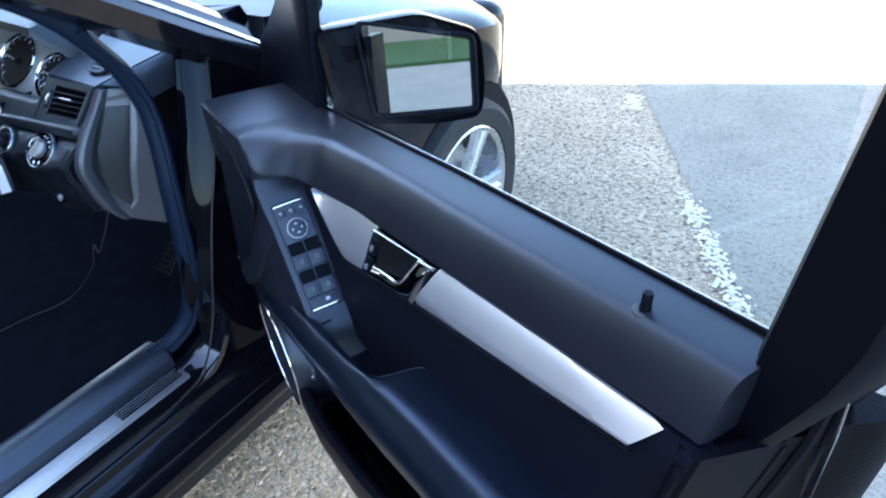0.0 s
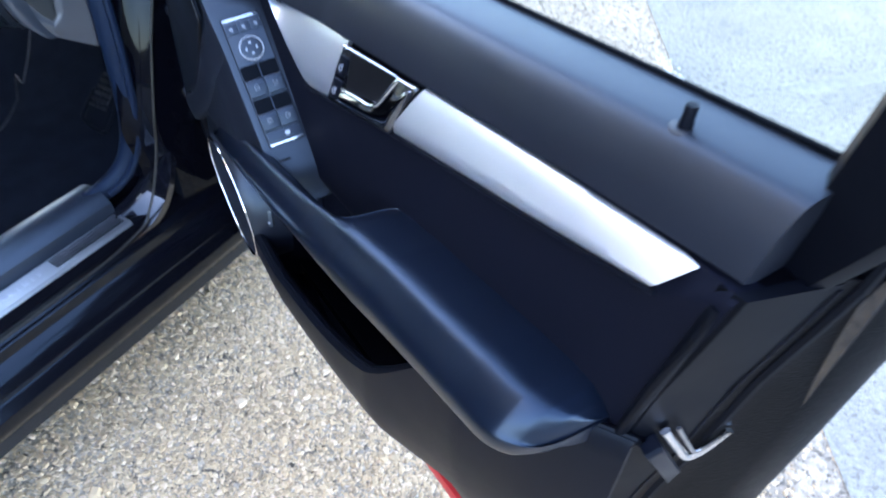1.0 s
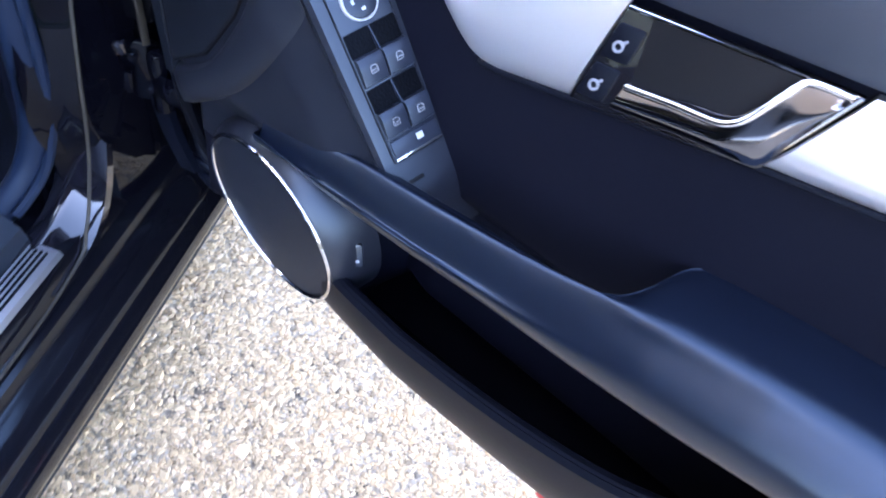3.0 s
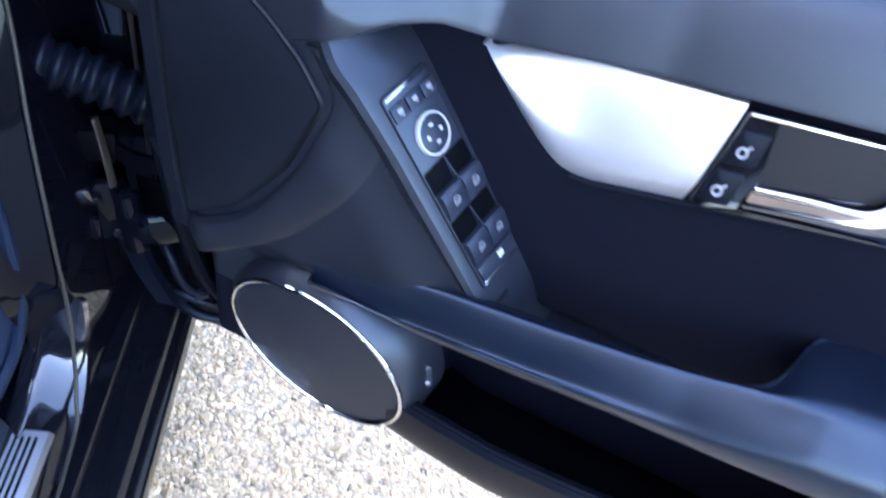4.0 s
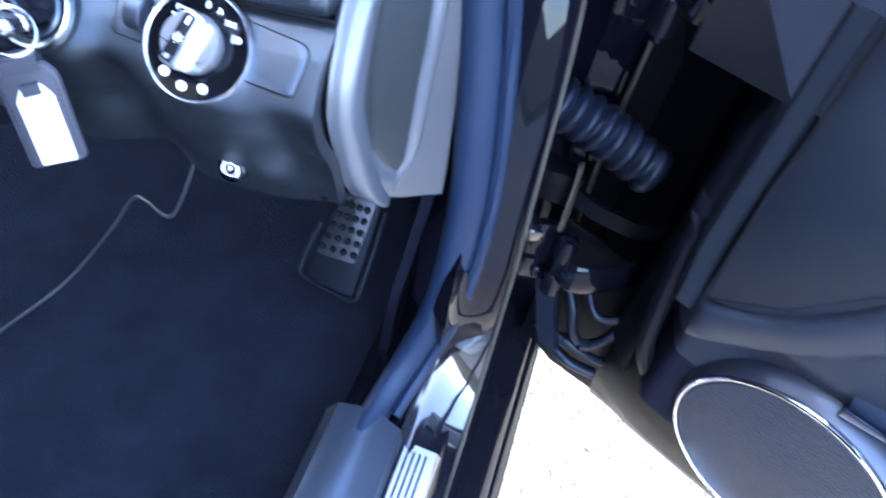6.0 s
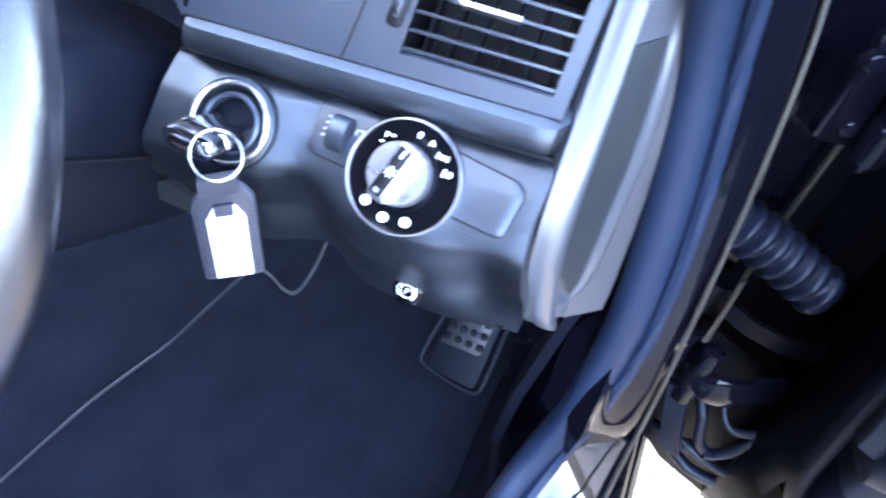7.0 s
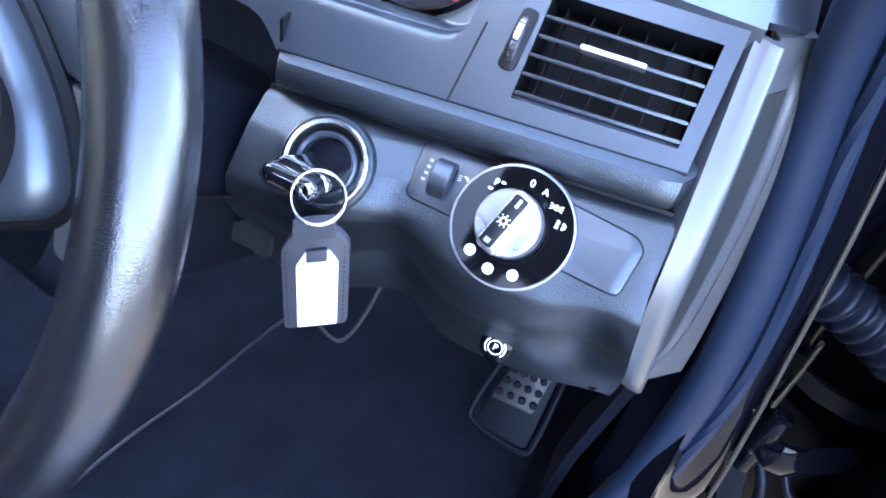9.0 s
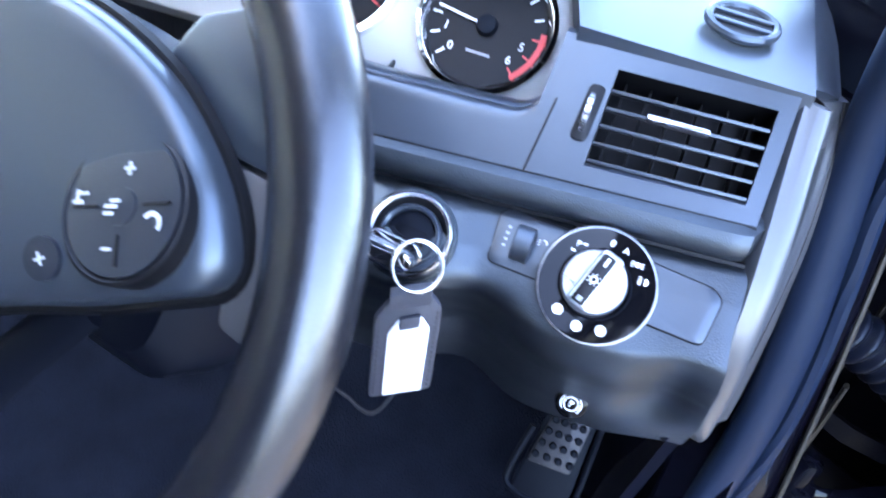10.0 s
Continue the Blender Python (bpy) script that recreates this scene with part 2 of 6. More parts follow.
def smooth_path(pts, n=8):
    """A Catmull-Rom line through the points."""
    p = [Vector(q) for q in pts]
    out = []
    for i in range(len(p) - 1):
        a, b, c, d = p[max(i - 1, 0)], p[i], p[i + 1], p[min(i + 2, len(p) - 1)]
        for k in range(n):
            t = k / n
            out.append(0.5 * (2 * b + (c - a) * t + (2 * a - 5 * b + 4 * c - d) * t * t + (3 * b - a - 3 * c + d) * t**3))
    return [*out, p[-1]]


def tube(path, r, seg=10, loop=False, flat=1.0, up=(0, 0, 1), bm=None):
    """A pipe along the path; r: a number or a function of 0..1; flat: its second axis."""
    rings, n = [], len(path)
    for i, p in enumerate(path):
        a = path[i - 1] if i or loop else p
        b = path[(i + 1) % n] if i < n - 1 or loop else p
        d = (b - a).normalized()
        s = d.cross(Vector(up))
        s = s.normalized() if s.length > 1e-6 else Vector((1, 0, 0))
        q = s.cross(d)
        rad = r(i / max(1, n - 1)) if callable(r) else r
        rings.append([p + rad * (math.cos(6.28319 * k / seg) * s + flat * math.sin(6.28319 * k / seg) * q) for k in range(seg)])
    return loft(rings, loop=loop, bm=bm)


def lathe(profile, m=None, seg=40, cap=True, bm=None):
    """Turns (radius, height) pairs about the local z of m."""
    m = m or Matrix()
    rings = [[m @ Vector((r * math.cos(6.28319 * k / seg), r * math.sin(6.28319 * k / seg), h)) for k in range(seg)] for r, h in profile]
    return loft(rings, caps=cap, bm=bm)


def box(size, m=None, bevel=0.0, seg=2, bm=None):
    one = bmesh.new()
    bmesh.ops.create_cube(one, size=1)
    bmesh.ops.scale(one, vec=size, verts=one.verts)
    if bevel:
        bmesh.ops.bevel(one, geom=one.edges[:], offset=bevel, segments=seg, profile=0.6, affect="EDGES")
    if m is not None:
        bmesh.ops.transform(one, matrix=m, verts=one.verts)
    if bm is None:
        return one
    me = bpy.data.meshes.new("tmp")
    one.to_mesh(me)
    bm.from_mesh(me)
    bpy.data.meshes.remove(me)
    one.free()
    return bm


def round_poly(pts, r, n=4):
    """A polygon in the plane with its corners rounded."""
    out, k = [], len(pts)
    for i, p in enumerate(pts):
        p = Vector(p)
        a, b = (Vector(pts[i - 1]) - p), (Vector(pts[(i + 1) % k]) - p)
        d = min(r, a.length * 0.45, b.length * 0.45)
        a, b = p + a.normalized() * d, p + b.normalized() * d
        out += [(1 - t) ** 2 * a + 2 * t * (1 - t) * p + t * t * b for t in [j / n for j in range(n + 1)]]
    return out


def slab(pts, thick, m=None, bevel=0.0, lift=None, bm=None):
    """A plate with the outline pts in local xy from z = 0 to thick, its upper edge bevelled."""
    m = m or Matrix()
    c = sum((Vector(p) for p in pts), Vector((0, 0))) / len(pts)
    lift = lift or (lambda x, y: 0.0)

    def ring(shrink, z):
        out = []
        for p in pts:
            p = Vector(p)
            q = p + (c - p).normalized() * shrink
            out.append(m @ Vector((q.x, q.y, z + lift(q.x, q.y))))
        return out

    rings = [ring(0, 0), ring(0, thick - bevel)]
    if bevel:
        rings += [ring(bevel * 0.3, thick - bevel * 0.3), ring(bevel, thick)]
    return loft(rings, bm=bm)


def axes(origin, x, y, z):
    m = Matrix((x, y, z)).transposed().to_4x4()
    m.translation = origin
    return m


def write(name, body, size, m, mat, parent, label=""):
    """Letters of the built-in font as a thin mesh, upright in local xy of m."""
    cu = bpy.data.curves.new(name, "FONT")
    cu.body, cu.size, cu.extrude, cu.align_x, cu.align_y = body, size, 0.0002, "CENTER", "CENTER"
    tmp = bpy.data.objects.new(name, cu)
    scene.collection.objects.link(tmp)
    bpy.context.view_layer.update()
    me = bpy.data.meshes.new_from_object(tmp.evaluated_get(bpy.context.evaluated_depsgraph_get()))
    bpy.data.objects.remove(tmp)
    me.transform(m)
    me.materials.clear()
    me.materials.append(mat)
    while parent.parent and parent.parent.parent:
        parent = parent.parent
    ob = new(name, me)
    ob.parent = parent
    if label:
        ob["label"] = label
    return ob


def interp(x, table):
    if x <= table[0][0]:
        return table[0][1]
    for (a, fa), (b, fb) in zip(table, table[1:]):
        if x <= b:
            return fa + (fb - fa) * (x - a) / (b - a)
    return table[-1][1]


def ease(x, a, b):
    t = min(1, max(0, (x - a) / (b - a)))
    return t * t * (3 - 2 * t)


# ---- the ground and what stands about ----
bm = bmesh.new()
bmesh.ops.create_grid(bm, x_segments=4, y_segments=4, size=400)
tagged(link("ground", bm, GRAVEL), "pale brown gravel and chippings parking ground", "ground", kind="structure")

lane_ = V(0.57, -1.05, 0).normalized()
far_ = V(0.92, 1.16, 0.003)
side_ = V(-lane_.y, lane_.x, 0)
bm = sheet([[far_ + lane_ * t + side_ * w for w in (0.03, 1.4, 2.8, 4.2, 5.6)] for t in [-16 + 2 * i for i in range(13)]])
tagged(link("road", bm, LANE), "smoother pale grey asphalt lane beyond the line", "road", kind="structure")

bm = box((60, 1.9, 0.06), pose(6.75, -3.3, 0.01, 0, 0, 60.5))
tagged(link("lawn", bm, GRASS), "strip of mown green grass beside the parking ground", "grass", kind="stuff")
bm = box((60, 0.3, 1.3), pose(7.95, -3.95, 0.65, 0, 0, 60.5))
tagged(link("boundary_wall", bm, RENDERW), "pale rendered boundary wall behind the lawn", "wall", kind="structure")
# out of view, added only to keep the sun off the car
bm = box((0.5, 20, 14), pose(-5.15, -10.27, 7.0))
tagged(link("unseen_shade_wall", bm, RENDERW), "unseen plain rendered wall added to throw shade on the car", "house", kind="structure")

bm = bmesh.new()
rng = random.Random(5)
for (x0, y0), (x1, y1), n, wd in (((0.55, 1.84), (0.92, 1.16), 560, 0.042), ((0.0, 2.78), (0.075, 2.60), 170, 0.045), ((0.50, 1.93), (0.55, 1.86), 30, 0.03), ((-0.9, 4.4), (-0.05, 2.9), 330, 0.05)):
    d = V(x1 - x0, y1 - y0, 0)
    s_ = d.cross(V(0, 0, 1)).normalized()
    for k in range(n):
        t = rng.random()
        c = V(x0, y0, 0.004 + 0.00002 * k) + d * t + s_ * rng.gauss(0, wd * 0.45)
        r = rng.uniform(0.003, 0.013)
        bm.faces.new([bm.verts.new(c + r * rng.uniform(0.5, 1) * V(math.cos(a * 0.785), math.sin(a * 0.785), 0)) for a in range(8)])
tagged(link("painted_line", bm, LINEM), "worn broken white parking line on the ground", "road marking", kind="stuff")

# loose chippings where the camera passes nearest
rng = random.Random(11)
verts, faces = [], []
for k in range(110000):
    x, y = rng.uniform(-0.05, 1.12) + rng.gauss(0, 0.10), rng.uniform(-0.42, 1.0) + rng.gauss(0, 0.12)
    r = 0.0032 * math.exp(rng.gauss(0, 0.36))
    a0, n0, h = rng.random() * 6.28, len(verts), r * rng.uniform(0.38, 0.80)
    sx_, sy_ = rng.uniform(0.75, 1.5), rng.uniform(0.7, 1.1)
    ca, sa = math.cos(a0), math.sin(a0)
    for rad, z, n in ((1.0, 0.25, 5), (0.62, 1.0, 4)):
        for q_ in range(n):
            a = 6.283 * (q_ + rng.uniform(-0.25, 0.25)) / n
            px, py = r * rad * sx_ * math.cos(a), r * rad * sy_ * math.sin(a)
            verts.append((x + px * ca - py * sa, y + px * sa + py * ca, h * z * rng.uniform(0.8, 1.25) - 0.001))
    faces += [(n0 + 5, n0 + 6, n0 + 7, n0 + 8), (n0, n0 + 1, n0 + 5), (n0 + 1, n0 + 6, n0 + 5), (n0 + 1, n0 + 2, n0 + 6), (n0 + 2, n0 + 3, n0 + 7, n0 + 6), (n0 + 3, n0 + 4, n0 + 8, n0 + 7), (n0 + 4, n0, n0 + 5, n0 + 8)]
me = bpy.data.meshes.new("gravel")
me.from_pydata(verts, [], faces)
me.materials.append(STONE)
tagged(new("gravel", me), "loose cream and brown chippings strewn on the ground", "gravel", kind="stuff")

# ---- the open driver's door ----
car = tagged(empty("car", pose(0, 0, 0)), "gloss black saloon car with its driver's door open", "car")
DOOR = pose(0, 0.22, 0, 0, 0, -25.5)


def L(u, w, z):
    """Along the door from its hinge, out of its inner face, up."""
    return Vector((u, -w, z))


def z_belt(u):
    return interp(u, [(0.08, 0.902), (0.24, 0.905), (0.6, 0.953), (0.88, 0.984), (1.03, 1.0)])


def z_trim(u):
    """Upper edge of the silver strip, and the crease under the shoulder ahead of it."""
    return interp(u, [(0.10, 0.812), (0.28, 0.842), (0.313, 0.851), (0.34, 0.863), (0.365, 0.865), (0.392, 0.858), (0.552, 0.877), (0.694, 0.896), (0.886, 0.923), (1.03, 0.940)])


def w_shoulder(u):
    """How far the foot of the shoulder stands out."""
    return interp(u, [(0.15, 0.050), (0.288, 0.050), (0.305, 0.047), (0.328, 0.030), (0.358, 0.004), (0.39, -0.016), (0.5, -0.028), (1.03, -0.033)])


def u_left(z):
    return 0.31 + (0.835 - z) * 0.79


def strip_foot(u):
    """Lower edge of the silver strip."""
    return interp(u, [(0.38, 0.88), (0.392, 0.8590), (0.398, 0.8490), (0.405, 0.8390), (0.4145, 0.8285), (0.4248, 0.8185), (0.4345, 0.8095), (0.444, 0.8015), (0.452, 0.7955), (0.460, 0.7910), (0.4697, 0.7885), (0.480, 0.7885), (0.4896, 0.7905), (0.545, 0.8045), (0.67, 0.836), (0.868, 0.878), (0.990, 0.906), (1.03, 0.935)])


def w_panel(u, z):
    """The face of the door below the shoulder."""
    a = u_left(z) + 0.012
    b = u_left(z) + 0.026
    front, back = 0.05 - 0.012 * ease(u, a - 0.07, a), -0.018
    t = min(1, max(0, (u - a) / (b - a)))
    w = front + (back - front) * (0.6 * t + 0.4 * t * t * (3 - 2 * t))
    # the map pocket's hollow reaches forward to the speaker
    w += (back - 0.02 - w) * ease(u, 0.395, 0.43) * ease(z, 0.655, 0.625)
    # the strip's bed leans back with it
    w -= 0.004 * ease(z - strip_foot(u), 0.0, 0.006) + 0.32 * max(0, z - strip_foot(u))
    w -= 0.016 * ease(z, 0.66, 0.61) * ease(u, 0.47, 0.40)
    w -= 0.075 * ease(z, 0.475, 0.40)
    w -= 0.05 * ease(u, 0.205, 0.165)
    return w


def door_foot(u):
    return interp(u, [(0.16, 0.54), (0.175, 0.49), (0.20, 0.448), (0.25, 0.41), (0.5, 0.395), (0.8, 0.40), (1.0, 0.42), (1.03, 0.46)])


def lean(z):
    """The rear edge runs forward towards its foot."""
    return interp(z, [(0.40, 0.962), (0.60, 0.985), (0.69, 1.0), (0.81, 1.015), (0.89, 1.031), (0.95, 1.042)]) - 1.036


# the face in front, middle and foot
rows = []
for i in range(150):
    u = 0.163 + (1.035 - 0.163) * i / 149
    top, foot = z_trim(u) - 0.0005, door_foot(u)
    rows.append([L(u + lean(z) * ease(u, 0.80, 1.035), w_panel(u, z), z) for z in [top + (foot - top) * j / 90 for j in range(91)]])
door = major("door", sheet(rows, (0, 0.02, 0)), INSERT, DOOR, "open driver's door with dark moulded inner panel")

# the padded shoulder under the window: flat top, soft crease, rounded front
rows = []
for i in range(120):
    u = 0.098 + (1.034 - 0.098) * i / 119
    zb, zt, ws, wb = z_belt(u), z_trim(u), w_shoulder(u) + 0.004, -0.104
    k = ease(u, 0.42, 0.2)
    prof = [(0, 1), (0.22, 0.988), (0.46, 0.962 + 0.015 * k), (0.60, 0.925 + 0.04 * k), (0.70, 0.835 + 0.10 * k), (0.80, 0.66 + 0.18 * k), (0.90, 0.39 + 0.24 * k), (1, 0)]
    # upright facet at the front, as high as its slanting edge
    s = (0.91 - (u - 0.278) / 0.82 - zt) / (zb - zt)
    s = min(0.93, 0.5 * (s + math.sqrt(s * s + 0.04)))
    ring = [L(u + 0.006 * (1 - a.x) * ease(u, 0.9, 1.036) + 0.075 * (1 - s - (1 - s) * a.y) * ease(u, 0.22, 0.098), min(wb + (ws - wb) * a.x, 0.047), zt + 0.004 + (zb - zt - 0.004) * (s + (1 - s) * a.y)) for a in smooth_path([(x, y, 0) for x, y in prof], 5)]
    foot = L(u + 0.075 * ease(u, 0.22, 0.098), min(ws, 0.0475), zt + 0.004)
    rows.append([*ring, ring[-1].lerp(foot, 0.5), foot, L(u, ws - 0.014, zt - 0.002), L(u, wb, zt - 0.002)])
part("shoulder_pad", loft(rows), DOORSOFT, door, "soft padded shoulder below the window")

# raised band that sweeps under the front insert
upper_line = smooth_path([(0.168, 0, 0.634), (0.197, 0, 0.645), (0.249, 0, 0.681), (0.291, 0, 0.742), (0.310, 0, 0.785), (0.317, 0, 0.812), (0.307, 0, 0.833), (0.296, 0, 0.845)], 6)
lower_line = smooth_path([(0.168, 0, 0.592), (0.20, 0, 0.598), (0.282, 0, 0.664), (0.328, 0, 0.722), (0.350, 0, 0.765), (0.352, 0, 0.797), (0.338, 0, 0.823), (0.320, 0, 0.845)], 6)
rows = []
for k, (a, b) in enumerate(zip(upper_line, lower_line)):
    ring = []
    t = k / (len(upper_line) - 1)
    low_, high_ = 0.25 + 0.55 * ease(t, 0.3, 0.7), ease(t, 0.4, 0.75)
    for f, w in ((0, 0.046), (0.03, 0.056), (0.10, 0.0605), (0.25, 0.062), (0.5, 0.060), (0.75, 0.0565), (0.92, 0.053), (1.0, 0.046)):
        p = a.lerp(b, f)
        base = w_panel(p.x, max(p.z, 0.66)) * (1 - high_) + high_ * (w_panel(p.x, p.z) + 0.0030 - 0.0015 * f)
        ring.append(L(p.x, (w - 0.05) * (1 - low_) + base, p.z))
    rows.append(ring)
part("sweep_band", sheet(rows, (0, 0.008, 0)), BANDM, door, "smooth raised band curving up from the hinge side")
rows = []
for i in range(60):
    z = 0.56 + 0.300 * i / 59
    edge_ = min(0.47, u_left(z) + 0.027) - 0.055 * ease(z, 0.655, 0.62)
    ring = []
    for j in range(61):
        u = 0.174 + (edge_ - 0.174) * j / 60
        ring.append(L(u, w_panel(u, z) + 0.0005, z))
    rows.append(ring)
part("front_panel", sheet(rows, (0, 0.0015, 0)), BANDM, door, "smooth grey front of the door panel")
pts = round_poly([(0.1935, 0.893), (0.1915, 0.76), (0.196, 0.650), (0.245, 0.686), (0.288, 0.748), (0.314, 0.812), (0.296, 0.838), (0.274, 0.858), (0.232, 0.887), (0.222, 0.893)], 0.006, 4)
part("front_insert", slab(pts, 0.006, axes((0, -0.0470, 0), V(1, 0, 0), V(0, 0, 1), V(0, -1, 0)), 0.002), FRONTIN, door, "smooth dark insert beside the hinge")
part("insert_groove", tube([L(p[0], 0.0512, p[1]) for p in pts], 0.0020, 6, loop=True, up=(0, -1, 0)), DIAL, door, "dark groove round the insert")
part("front_strip", sheet([[L(u + 0.006 * ease(z, 0.70, 0.63), w, z) for u, w in ((0.163, 0.018), (0.165, 0.036), (0.168, 0.046), (0.173, 0.0505), (0.185, 0.0505), (0.189, 0.045))] for z in [0.628 + 0.257 * i / 12 for i in range(13)]], (0, 0.006, 0)), FRONTIN, door, "rounded leading edge of the door panel")

# silver strip
top = [(0.386, 0.852), (0.394, 0.856), (0.552, 0.8745), (0.694, 0.893), (0.886, 0.9195), (1.006, 0.9355)]
low = [(0.392, 0.8590), (0.398, 0.8490), (0.405, 0.8390), (0.4145, 0.8285), (0.4248, 0.8185), (0.4345, 0.8095), (0.444, 0.8015), (0.452, 0.7955), (0.460, 0.7910), (0.4697, 0.7885), (0.480, 0.7885), (0.4896, 0.7905), (0.545, 0.8045), (0.67, 0.836), (0.868, 0.878), (0.990, 0.906)]


def strip(u0, u1, slant0, slant1, name):
    rows = []
    n = 80
    for i in range(n + 1):
        ring = []
        for j in range(11):
            u = u0 + (u1 - u0) * i / n + j / 10 * (slant0 * max(0, 1 - i / 14) + slant1 * max(0, 1 - (n - i) / 14))
            zt, zl = interp(u, top), interp(u, low)
            ring.append(L(u, interp(j, [(0, -0.031), (1, -0.0265), (3, -0.0205), (5, -0.0155), (7, -0.0108), (7.6, -0.0102), (8.6, -0.0118), (10, -0.0155)]), zt + (zl - zt) * j / 10))
        rows.append(ring)
    return part(name, sheet(rows, (0, 0.006, 0)), SILVER, door, "satin silver decorative strip")


strip(0.390, 0.551, 0.0, -0.008, "trim_strip")
strip(0.692, 1.006, -0.026, -0.022, "trim_strip")
part("trim_lip", tube([L(u, -0.014, interp(u, low) - 0.002) for u in [0.47 + 0.52 * i / 30 for i in range(31)]], 0.0022, 8), HARD, door)

# release handle in its recess; the bezel leans with the strip
DF = axes((0, 0.019 - 0.30 * 0.85, 0), V(1, 0, 0), V(0, 0.30, 1), V(0, -1, 0))
pts = round_poly([(0.5535, 0.8745), (0.5455, 0.8105), (0.6655, 0.8335), (0.6885, 0.8915)], 0.003, 3)
bez = part("handle_bezel", slab(pts, 0.0035, DF, 0.001), GLOSS, door, "gloss black bezel of the release handle")
pts = round_poly([(0.5705, 0.8755), (0.5775, 0.836), (0.6400, 0.8525), (0.6520, 0.8725), (0.6620, 0.8865)], 0.003, 3)
part("recess", slab(pts, 0.0008, DF @ pose(0, 0, 0.0034)), DIAL, bez, "black recess behind the handle")
part("recess_edge", tube([DF @ V(0.5545 + 0.130 * i / 10, 0.8738 + 0.0172 * i / 10, 0.0045) for i in range(11)], 0.0012, 8), CHROME, bez, "bright upper edge of the recess")
path = smooth_path([DF @ V(*p) for p in ((0.5765, 0.8365, 0.007), (0.6070, 0.8440, 0.0105), (0.6310, 0.8485, 0.012), (0.6400, 0.8525, 0.012), (0.6460, 0.8590, 0.0115), (0.6530, 0.8735, 0.010), (0.6585, 0.8850, 0.008), (0.6640, 0.8880, 0.007), (0.6830, 0.8895, 0.0055))], 6)
part("release_lever", tube(path, 0.0024, 10, flat=1.0), CHROME, bez, "chrome release lever")
# its curved lower face, from the bright edge down to the foot of the bezel
up_ = smooth_path([(0.5755, 0.8345, 0.007), (0.6070, 0.8425, 0.0105), (0.6310, 0.8470, 0.012), (0.6420, 0.8530, 0.012), (0.6535, 0.8735, 0.010), (0.6600, 0.8845, 0.008), (0.6825, 0.8875, 0.0055)], 6)
dn_ = smooth_path([(0.5735, 0.8195, 0.0045), (0.6000, 0.8240, 0.0045), (0.6250, 0.8285, 0.0045), (0.6480, 0.8325, 0.0045), (0.6640, 0.8365, 0.0045), (0.6720, 0.8560, 0.0045), (0.6830, 0.8860, 0.0045)], 6)
rows = []
for p, q in zip(up_, dn_):
    rows.append([DF @ (p.lerp(q, f) + V(0, 0, 0.0042 * math.sin(math.pi * f) - 0.0018 * math.sin(2 * math.pi * f) * max(0, (p.x - 0.63) / 0.05))) for f in [j / 10 for j in range(11)]])
part("lever_face", sheet(rows, (0, 0.002, 0)), DARKCHROME, bez, "dark mirror-bright lower face of the handle")
for z, u in ((0.8535, 0.5600), (0.8275, 0.5575)):
    part("lock_button", slab(round_poly([(u - 0.009, z - 0.011), (u + 0.010, z - 0.008), (u + 0.011, z + 0.013), (u - 0.006, z + 0.011)], 0.002), 0.0015, DF @ pose(0, 0, 0.0035), 0.0006), HARD, bez)
    part("lock_symbol", lathe([(0.0036, 0), (0.0036, 0.0006), (0.0021, 0.0006), (0.0021, 0)], DF @ pose(u, z - 0.001, 0.005), 16, cap=False), PRINT, bez, "white printed lock symbol")
    part("lock_symbol", box((0.0046, 0.0016, 0.0005), DF @ pose(u + 0.0024, z + 0.0022, 0.0052, 0, 0, 55)), PRINT, bez)

# switch panel on the slope
sy = (L(0.351, 0.0115, 0.8215) - L(0.4455, 0.0060, 0.7005)).normalized()
sx = L(0.0105, -0.045, 0.004)
sx = (sx - sy * sx.dot(sy)).normalized()
SP = axes(L(0.3740, 0.0105, 0.7925), sx, sy, sx.cross(sy))
rows = []
for i in range(56):
    y = -0.203 + 0.308 * i / 55
    d = -0.004 * ease(y, 0.050, 0.077) - 0.008 * ease(y, -0.150, -0.200)
    xl, xr = -0.036 - 0.002 * ease(y, 0.0, 0.06) + 0.007 * ease(y, 0.070, 0.105), 0.033 + 0.014 * ease(y, 0.03, -0.14) + 0.006 * ease(y, -0.12, -0.20)
    rows.append([SP @ V(x, y, z + d) for x, z in ((xl + 0.009, -0.036), (xl + 0.004, -0.022), (xl + 0.0010, -0.0115), (xl, -0.0055), (xl + 0.0030, -0.0014), (xl + 0.009, 0), (xr - 0.006, 0), (xr - 0.0025, -0.0008), (xr - 0.0008, -0.003), (xr, -0.008), (xr + 0.002, -0.022))])
sw = part("switch_panel", loft(rows), DOORSOFT, door, "sloping grey-black panel with the window switches")
part("switch_plate", slab(round_poly([(-0.0235, 0.0405), (-0.0235, -0.1215), (0.0235, -0.1215), (0.0235, 0.0405)], 0.003), 0.0012, SP, 0.0006), SWITCHM, sw)
part("plate_gap", tube([SP @ V(p.x, p.y, 0.0002) for p in round_poly([(-0.0240, 0.0410), (-0.0240, -0.1220), (0.0240, -0.1220), (0.0240, 0.0410)], 0.003)], 0.0006, 6, loop=True, up=sx.cross(sy)), DIAL, sw)
for y in (0.0385, -0.1195):
    part("silver_edge", box((0.044, 0.0022, 0.0020), SP @ pose(0, y, 0.0018), 0.0006), CHROME, sw)
part("mirror_dial", lathe([(0.0, 0.0040), (0.0118, 0.0045), (0.0130, 0.0040), (0.0142, 0.001)][::-1], SP @ pose(0, 0.0, 0.0008), 32), SWITCHM, sw, "round mirror adjuster")
